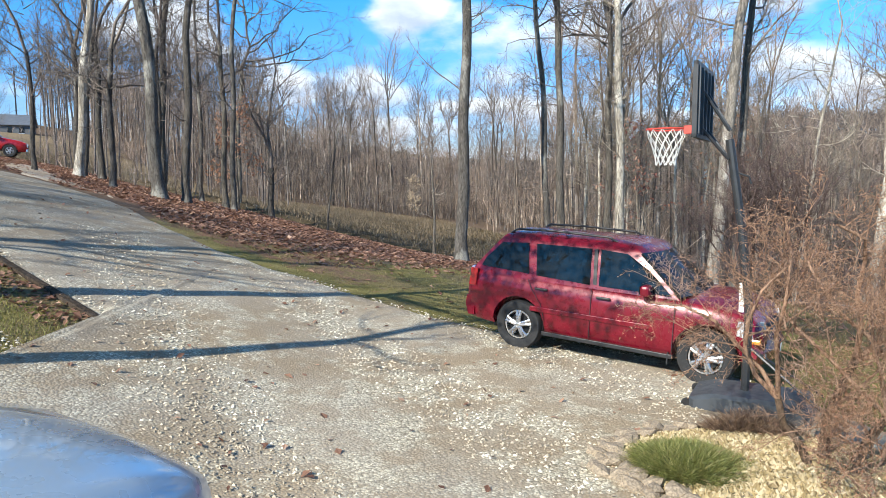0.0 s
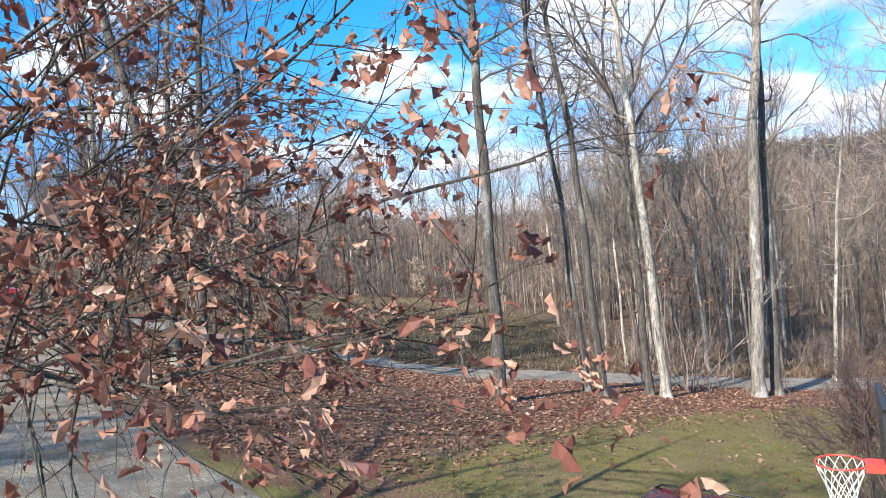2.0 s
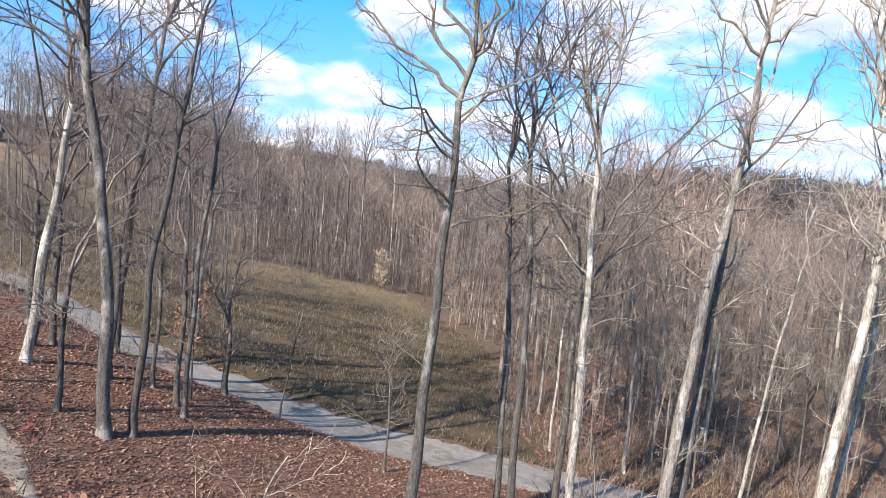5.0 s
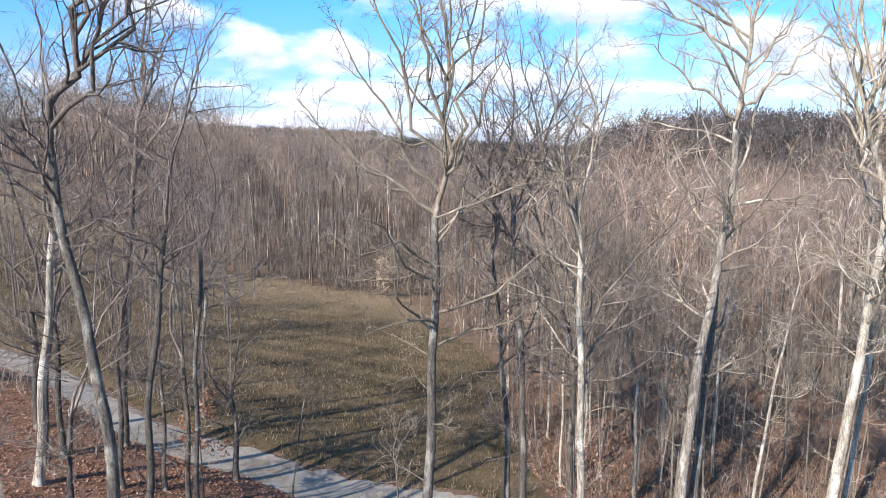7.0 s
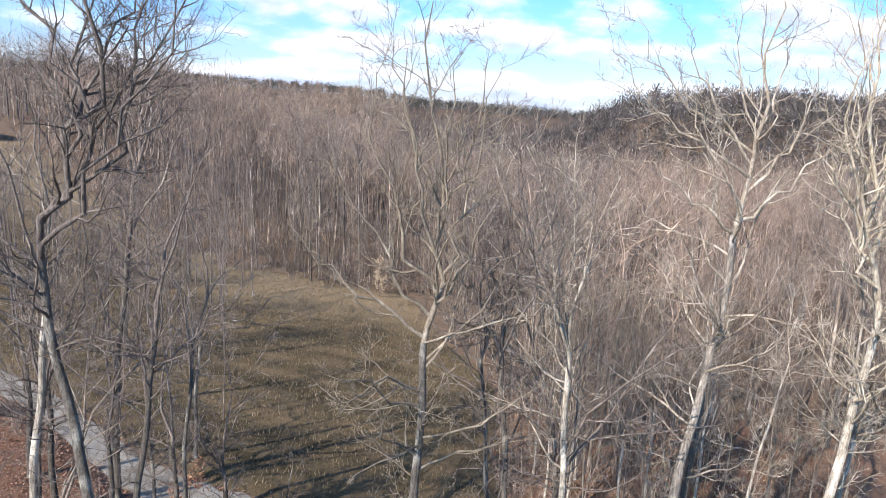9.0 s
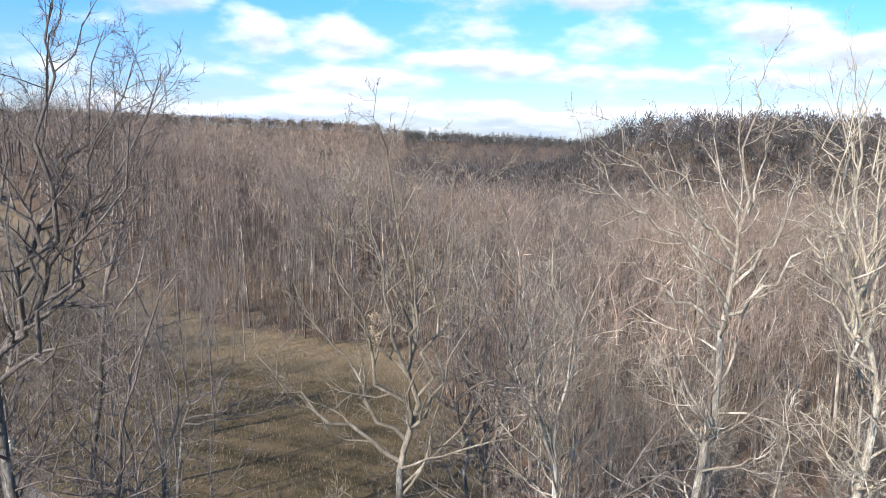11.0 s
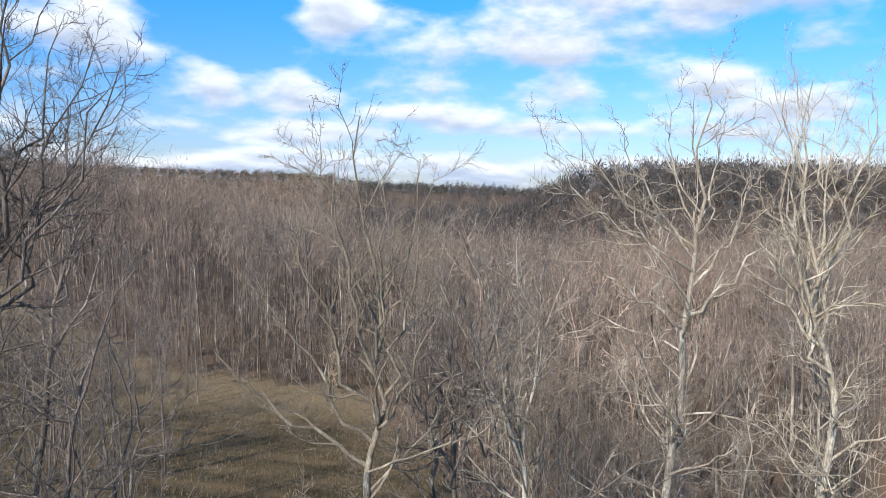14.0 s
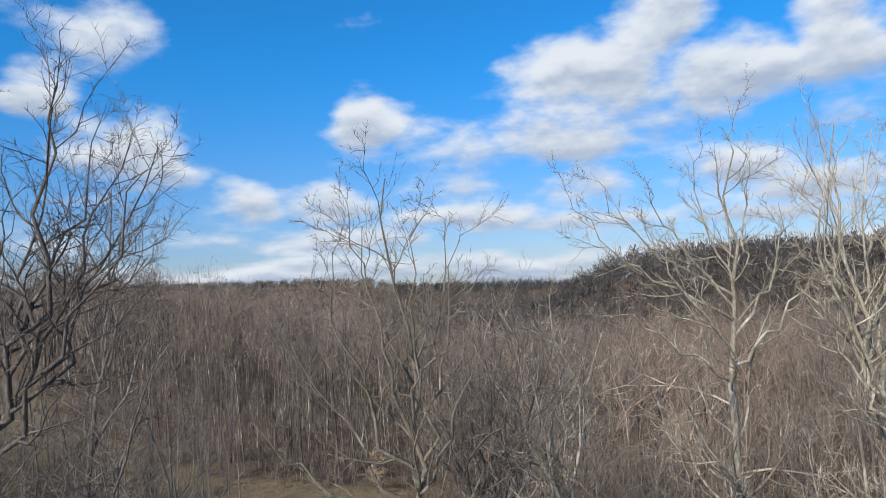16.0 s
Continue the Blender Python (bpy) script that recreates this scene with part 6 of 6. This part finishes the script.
def blades(xy, h, lean, seed):
    rg = np.random.default_rng(seed)
    n = len(xy)
    z = height(xy[:, 0], xy[:, 1])
    c = np.stack([xy[:, 0], xy[:, 1], z], 1)
    a = rg.random(n) * 6.283
    w = np.stack([np.cos(a), np.sin(a), 0 * a], 1) * (h * 0.10)
    e = np.stack([rg.normal(0, lean, n), rg.normal(0, lean, n), 0.6 + 0.7 * rg.random(n)], 1) * h
    P = np.stack([c - w, c + w, c + e], 1).reshape(-1, 3)
    return P, [3 * np.arange(n)[:, None] + np.array([0, 1, 2])]


STRAW = leaf_material("dry_grass", [(0.0, (0.105, 0.080, 0.048)), (0.5, (0.19, 0.145, 0.089)), (1.0, (0.32, 0.25, 0.163))])


def litter_zone(x, y):
    m = (y > drive_far(x) + 1.0 + 0.5 * np.sin(x * 1.3)) & (y < road_mid(x) - road_half(x) + 0.2) & (x > 0.7 * -y - 6)
    dens = np.clip((y - lawn_edge(x) + 3.5) / 5, 0.04, 1)
    return m & (rng.random(len(x)) < dens)


def beyond_lane(x, y):
    d = y - road_mid(x) - road_half(x)
    return (d > -0.4) & ~in_field(x, y) & (rng.random(len(x)) < np.clip(1.15 - d / 30, 0, 1))


v, f = flat_scatter(pick(15000, 6, 42, 38, 68, beyond_lane), 0.03, 0.095, 0.3, 21)
tagged(new("fallen_leaves", mesh_of("fallen_leaves", v, f, LITTER, smooth=False)), "brown fallen leaves under the thicket beyond the lane", "leaves", kind="stuff")
v, f = blades(pick(9000, 6, 42, 38, 72, beyond_lane), 0.42, 0.5, 23)
tagged(new("grass", mesh_of("grass", v, f, STRAW, smooth=False)), "dead tan grass and weeds under the thicket", "grass", kind="stuff")
v, f = flat_scatter(pick(1500, -30, 32, 34, 48, lambda x, y: np.abs(np.abs(y - road_mid(x)) - road_half(x)) < 1.1 * rng.random(len(x)) ** 2), 0.07, 0.09, 0.25, 22)
tagged(new("stray_leaves", mesh_of("stray_leaves", v, f, LITTER, smooth=False)), "stray brown leaves along the edges of the lane", "leaves", kind="stuff")
v, f = flat_scatter(pick(48000, -28, 24, 9, 44, litter_zone), 0.02, 0.075, 0.3, 1)
tagged(new("fallen_leaves", mesh_of("fallen_leaves", v, f, LITTER, smooth=False)), "brown fallen leaves covering the wood's edge", "leaves", kind="stuff")


def on_drive(x, y):
    return (y < drive_far(x) - 0.1) & ((y > drive_near(x) + 0.15) | (y < 5.4)) & (x > -12) & (x < 7.5)


v, f = flat_scatter(pick(30000, -6, 6.5, 1.5, 12, on_drive, 1.6), 0.044, 0.021, 0.15, 2, depth=0.6)
tagged(new("gravel", mesh_of("gravel", v, f, PEBBLE, smooth=False)), "loose pale crushed stone on the driveway", "gravel", kind="stuff")
v, f = flat_scatter(pick(420, -8, 6, 2.2, 16, on_drive, 1.2), 0.065, 0.04, 0.35, 3)
tagged(new("stray_leaves", mesh_of("stray_leaves", v, f, LITTER, smooth=False)), "stray brown leaves on the gravel", "leaves", kind="stuff")


GRASS = leaf_material("grass_blade", [(0.0, (0.10, 0.094, 0.026)), (0.4, (0.20, 0.180, 0.054)), (0.75, (0.30, 0.255, 0.105)), (1.0, (0.38, 0.30, 0.17))])


def on_lawn(x, y):
    return ((y > drive_far(x) + 0.2) & (y < lawn_edge(x) + 1) & (x > -6)) | ((y < drive_near(x) - 0.2) & (x < -2.7) & (y > 4.9))


v, f = blades(pick(45000, -9, 24, 3, 26, on_lawn, 0.9), 0.055, 0.45, 7)
tagged(new("grass", mesh_of("grass", v, f, GRASS, smooth=False)), "short yellow-green lawn grass", "grass", kind="stuff")
v, f = blades(pick(45000, -60, 9, 39, 116, lambda x, y: in_field(x, y), 0.9), 0.30, 0.4, 8)
tagged(new("grass", mesh_of("grass", v, f, STRAW, smooth=False)), "dry tan meadow grass", "grass", kind="stuff")

MOSS = leaf_material("mossy_grass", [(0.0, (0.10, 0.105, 0.02)), (0.5, (0.20, 0.205, 0.04)), (1.0, (0.33, 0.30, 0.10))])
v, f = blades(pick(9000, -7.5, -2.7, 4.8, 9.4, lambda x, y: (y < drive_near(x) - 0.45) & (y > 4.9)), 0.05, 0.5, 9)
tagged(new("grass", mesh_of("grass", v, f, MOSS, smooth=False)), "bright mossy grass inside the timber edging", "grass", kind="stuff")
v, f = flat_scatter(pick(600, -7.5, -2.5, 4.8, 9.4, lambda x, y: (y < drive_near(x) + 0.1) & (y > drive_near(x) - 0.75)), 0.02, 0.045, 0.35, 19)
tagged(new("fallen_leaves", mesh_of("fallen_leaves", v, f, LITTER, smooth=False)), "brown leaves and bark bits along the timber edging", "leaves", kind="stuff")

# stone bed
STONE = plain("field_stone", (0.27, 0.215, 0.155), 0.9, 0, 0.5, 6)
YELLOW_STONE = leaf_material("yellow_gravel", [(0.0, (0.24, 0.18, 0.085)), (0.5, (0.46, 0.36, 0.18)), (1.0, (0.68, 0.58, 0.38))])
HEATH = leaf_material("heath_sprig", [(0.0, (0.09, 0.11, 0.025)), (0.6, (0.22, 0.25, 0.065)), (1.0, (0.42, 0.38, 0.17))])


def stone_mesh(seed):
    bm = bmesh.new()
    bmesh.ops.create_icosphere(bm, subdivisions=1, radius=1)
    rg = random.Random(seed)
    for v_ in bm.verts:
        k = 0.75 + 0.5 * rg.random()
        v_.co = Vector((v_.co.x * k, v_.co.y * k * 0.8, v_.co.z * 0.55 * k))
    me = bpy.data.meshes.new("stone")
    bm.to_mesh(me)
    bm.free()
    me.materials.append(STONE)
    return me


def stone_bed():
    cx, cy = 4.55, 4.35
    bed = empty("stone_bed", cx, cy, ground_z(cx, cy))
    tagged(bed, "planting bed edged with fieldstones and filled with yellow gravel", "garden bed")
    meshes = [stone_mesh(i) for i in range(6)]
    rg = random.Random(9)
    z0 = ground_z(cx, cy)
    for row in range(2):
        for i in range(34):
            a = radians(60 + 200 * i / 33)
            R = 1.0 + 0.07 * row
            x = cx + 1.48 * R * math.cos(a)
            y = cy + 1.05 * R * math.sin(a)
            ob = new("stone", meshes[rg.randrange(6)])
            s = 0.075 + 0.055 * rg.random()
            ob.parent = bed
            ob.matrix_basis = pose(x - cx + rg.gauss(0, 0.04), y - cy + rg.gauss(0, 0.04), ground_z(x, y) - z0 + 0.09 - 0.03 * row, rg.uniform(-20, 20), rg.uniform(-20, 20), rg.uniform(0, 360)) @ Matrix.Scale(s, 4)


stone_bed()


def in_bed(x, y):
    return ((x - 4.55) / 1.46) ** 2 + ((y - 4.35) / 1.0) ** 2 < 1


def bed_soil():
    n, rings = 40, [0.2, 0.45, 0.7, 0.88, 1.0]
    v = [(4.55, 4.35, ground_z(4.55, 4.35) + 0.17)]
    for k in rings:
        for i in range(n):
            a = 6.28318 * i / n
            x, y = 4.55 + 1.46 * k * math.cos(a), 4.35 + 1.02 * k * math.sin(a)
            v.append((x, y, ground_z(x, y) + 0.06 + 0.11 * (1 - k ** 3)))
    q = np.array([(1 + r * n + i, 1 + r * n + n + i, 1 + r * n + n + (i + 1) % n, 1 + r * n + (i + 1) % n) for r in range(len(rings) - 1) for i in range(n)])
    t = np.array([(0, 1 + i, 1 + (i + 1) % n) for i in range(n)])
    tagged(new("bed_soil", mesh_of("bed_soil", np.array(v), [q, t], GRAVEL)), "mounded yellow-brown soil of a garden bed", "soil", kind="stuff")


bed_soil()
xy = pick(6500, 2.9, 6.2, 3.35, 5.35, lambda x, y: in_bed(x, y))
v, f = flat_scatter(xy, 0.10, 0.036, 0.25, 31, depth=0.8)
k2 = ((xy[:, 0] - 4.55) / 1.46) ** 2 + ((xy[:, 1] - 4.35) / 1.02) ** 2
v[:, 2] += np.repeat(0.11 * (1 - k2 ** 1.5) - 0.035, 5)
tagged(new("yellow_gravel", mesh_of("yellow_gravel", v, f, YELLOW_STONE, smooth=False)), "yellow river gravel in a garden bed", "gravel", kind="stuff")


def heath(cx, cy, rx, ry, h, n, seed, label, mat):
    rg = np.random.default_rng(seed)
    a, k = rg.random(n) * 6.283, np.sqrt(rg.random(n))
    x, y = cx + rx * k * np.cos(a), cy + ry * k * np.sin(a)
    z = height(x, y) + 0.12 + h * 0.9 * (1 - k * k) * rg.random(n)
    c = np.stack([x, y, z], 1)
    e = np.stack([rg.normal(0, 0.6, n) + 0.5 * k * np.cos(a), rg.normal(0, 0.6, n) + 0.5 * k * np.sin(a), 0.9 * (1 - 0.5 * k * k) * (0.6 + 0.5 * rg.random(n))], 1) * h
    w = np.stack([np.cos(a * 7), np.sin(a * 7), 0 * a], 1) * 0.005
    P = np.stack([c - w, c + w, c + e], 1).reshape(-1, 3)
    me = mesh_of("heather", P, [3 * np.arange(n)[:, None] + np.array([0, 1, 2])], mat, smooth=False)
    tagged(new("heather", me), label, "shrub")


HEATH_BROWN = leaf_material("brown_heath_sprig", [(0.0, (0.10, 0.06, 0.04)), (0.6, (0.24, 0.155, 0.10)), (1.0, (0.36, 0.26, 0.17))])
heath(3.66, 4.22, 0.44, 0.40, 0.13, 12000, 3, "low green heather mound among stones", HEATH)
heath(4.6, 5.2, 0.45, 0.17, 0.16, 2600, 4, "straggly brown heather behind the stone edging", HEATH_BROWN)


TIMBER = bark("weathered_timber", (0.05, 0.038, 0.028), (0.13, 0.10, 0.075), (0.17, 0.14, 0.11), 0.05)


def edging(a, c):
    z0 = ground_z(*a)
    ed = empty("edging_timber", a[0], a[1], z0)
    tagged(ed, "dark weathered timber edging between lawn and gravel", "edging")
    pts = [(a[0] + (c[0] - a[0]) * t, a[1] + (c[1] - a[1]) * t) for t in np.linspace(0, 1, 7)]
    n = Vector((c[1] - a[1], a[0] - c[0], 0)).normalized()
    rings = []
    for x, y in pts:
        z = ground_z(x, y) - z0
        rings.append([(x - a[0] + n.x * s, y - a[1] + n.y * s, z + h) for s, h in ((-0.05, -0.08), (0.05, -0.08), (0.052, 0.045), (0.042, 0.058), (-0.042, 0.058), (-0.052, 0.045))])
    part("beam", loft(rings), TIMBER, ed)


edging((-6.1, 8.95), (-2.62, 6.55))


# farm building on the left rise
SIDING = plain("grey_siding", (0.10, 0.108, 0.118), 0.8, 0, 0.15, 1.5)
ROOFING = plain("dark_roofing", (0.10, 0.115, 0.14), 0.7, 0, 0.2, 2.0)


def farm_house(x, y, heading):
    z = ground_z(x, y) - 1.6
    hs = empty("farmhouse")
    hs.matrix_world = pose(x, y, z, 0, 0, heading)
    tagged(hs, "low grey farmhouse with a dark gabled roof beyond the trees", "house")
    part("wall", box(0, 0, 1.4, 11, 7, 3.2, 0.02), SIDING, hs)
    for s in (-1, 1):
        part("roof", loft([[(-5.9, s * 4.0, 2.75), (5.9, s * 4.0, 2.75), (5.9, 0, 5.2), (-5.9, 0, 5.2)], [(-5.9, s * 4.0, 2.9), (5.9, s * 4.0, 2.9), (5.9, 0, 5.38), (-5.9, 0, 5.38)]]), ROOFING, hs)
    for s in (-1, 1):
        part("gable", loft([[(s * 5.48, -3.5, 3.0), (s * 5.48, 3.5, 3.0), (s * 5.48, 0, 5.15)], [(s * 5.40, -3.5, 3.0), (s * 5.40, 3.5, 3.0), (s * 5.40, 0, 5.15)]]), SIDING, hs)
    for k in (-3.5, -1.2, 1.2, 3.5):
        w = part("window", box(k, -3.52, 1.7, 1.0, 0.08, 1.3, 0.01), GLASS_DARK, hs)
        part("frame", box(k, -3.53, 1.02, 1.2, 0.1, 0.08, 0.01), CLEAR, w)


farm_house(-99, 152, 25)

# evergreens on the far slope
NEEDLE = leaf_material("pine_needles", [(0.0, (0.020, 0.035, 0.016)), (1.0, (0.055, 0.080, 0.035))])


def pine(x, y, H, seed):
    rg = np.random.default_rng(seed)
    z = ground_z(x, y)
    tr = empty("pine_tree", x, y, z)
    tagged(tr, "dark green pine on the far hillside", "tree", "pines on the far slope")
    w = Wood()
    w.tube([(0, 0, -0.5), (0, 0, H * 0.5), (0, 0, H)], [0.28, 0.18, 0.04], 5)
    v_, f_ = w.arrays()
    new("trunk", mesh_of("trunk", v_, f_, BARK_DARK)).parent = tr
    c = Wood()
    for i in range(420):
        u = rg.random() ** 0.8
        h = H * (0.22 + 0.78 * u)
        R = H * 0.20 * (1.08 - u) * (0.5 + 0.6 * rg.random())
        a = rg.random() * 6.283
        p = np.array([0.35 * R * math.cos(a), 0.35 * R * math.sin(a), h])
        c.spike(p, p + np.array([R * math.cos(a), R * math.sin(a), -0.15 * R + rg.normal(0, 0.3)]), 0.32)
    v_, f_ = c.arrays()
    new("needles", mesh_of("needles", v_, f_, NEEDLE, smooth=False)).parent = tr


rg = np.random.default_rng(12)
for i in range(11):
    pine(-99 + 30 * rg.random(), 478 + 26 * rg.random(), 10 + 5 * rg.random(), 60 + i)
for i in range(9):
    pine(-330 + 420 * rg.random(), 800 + 120 * rg.random(), 9 + 5 * rg.random(), 80 + i)
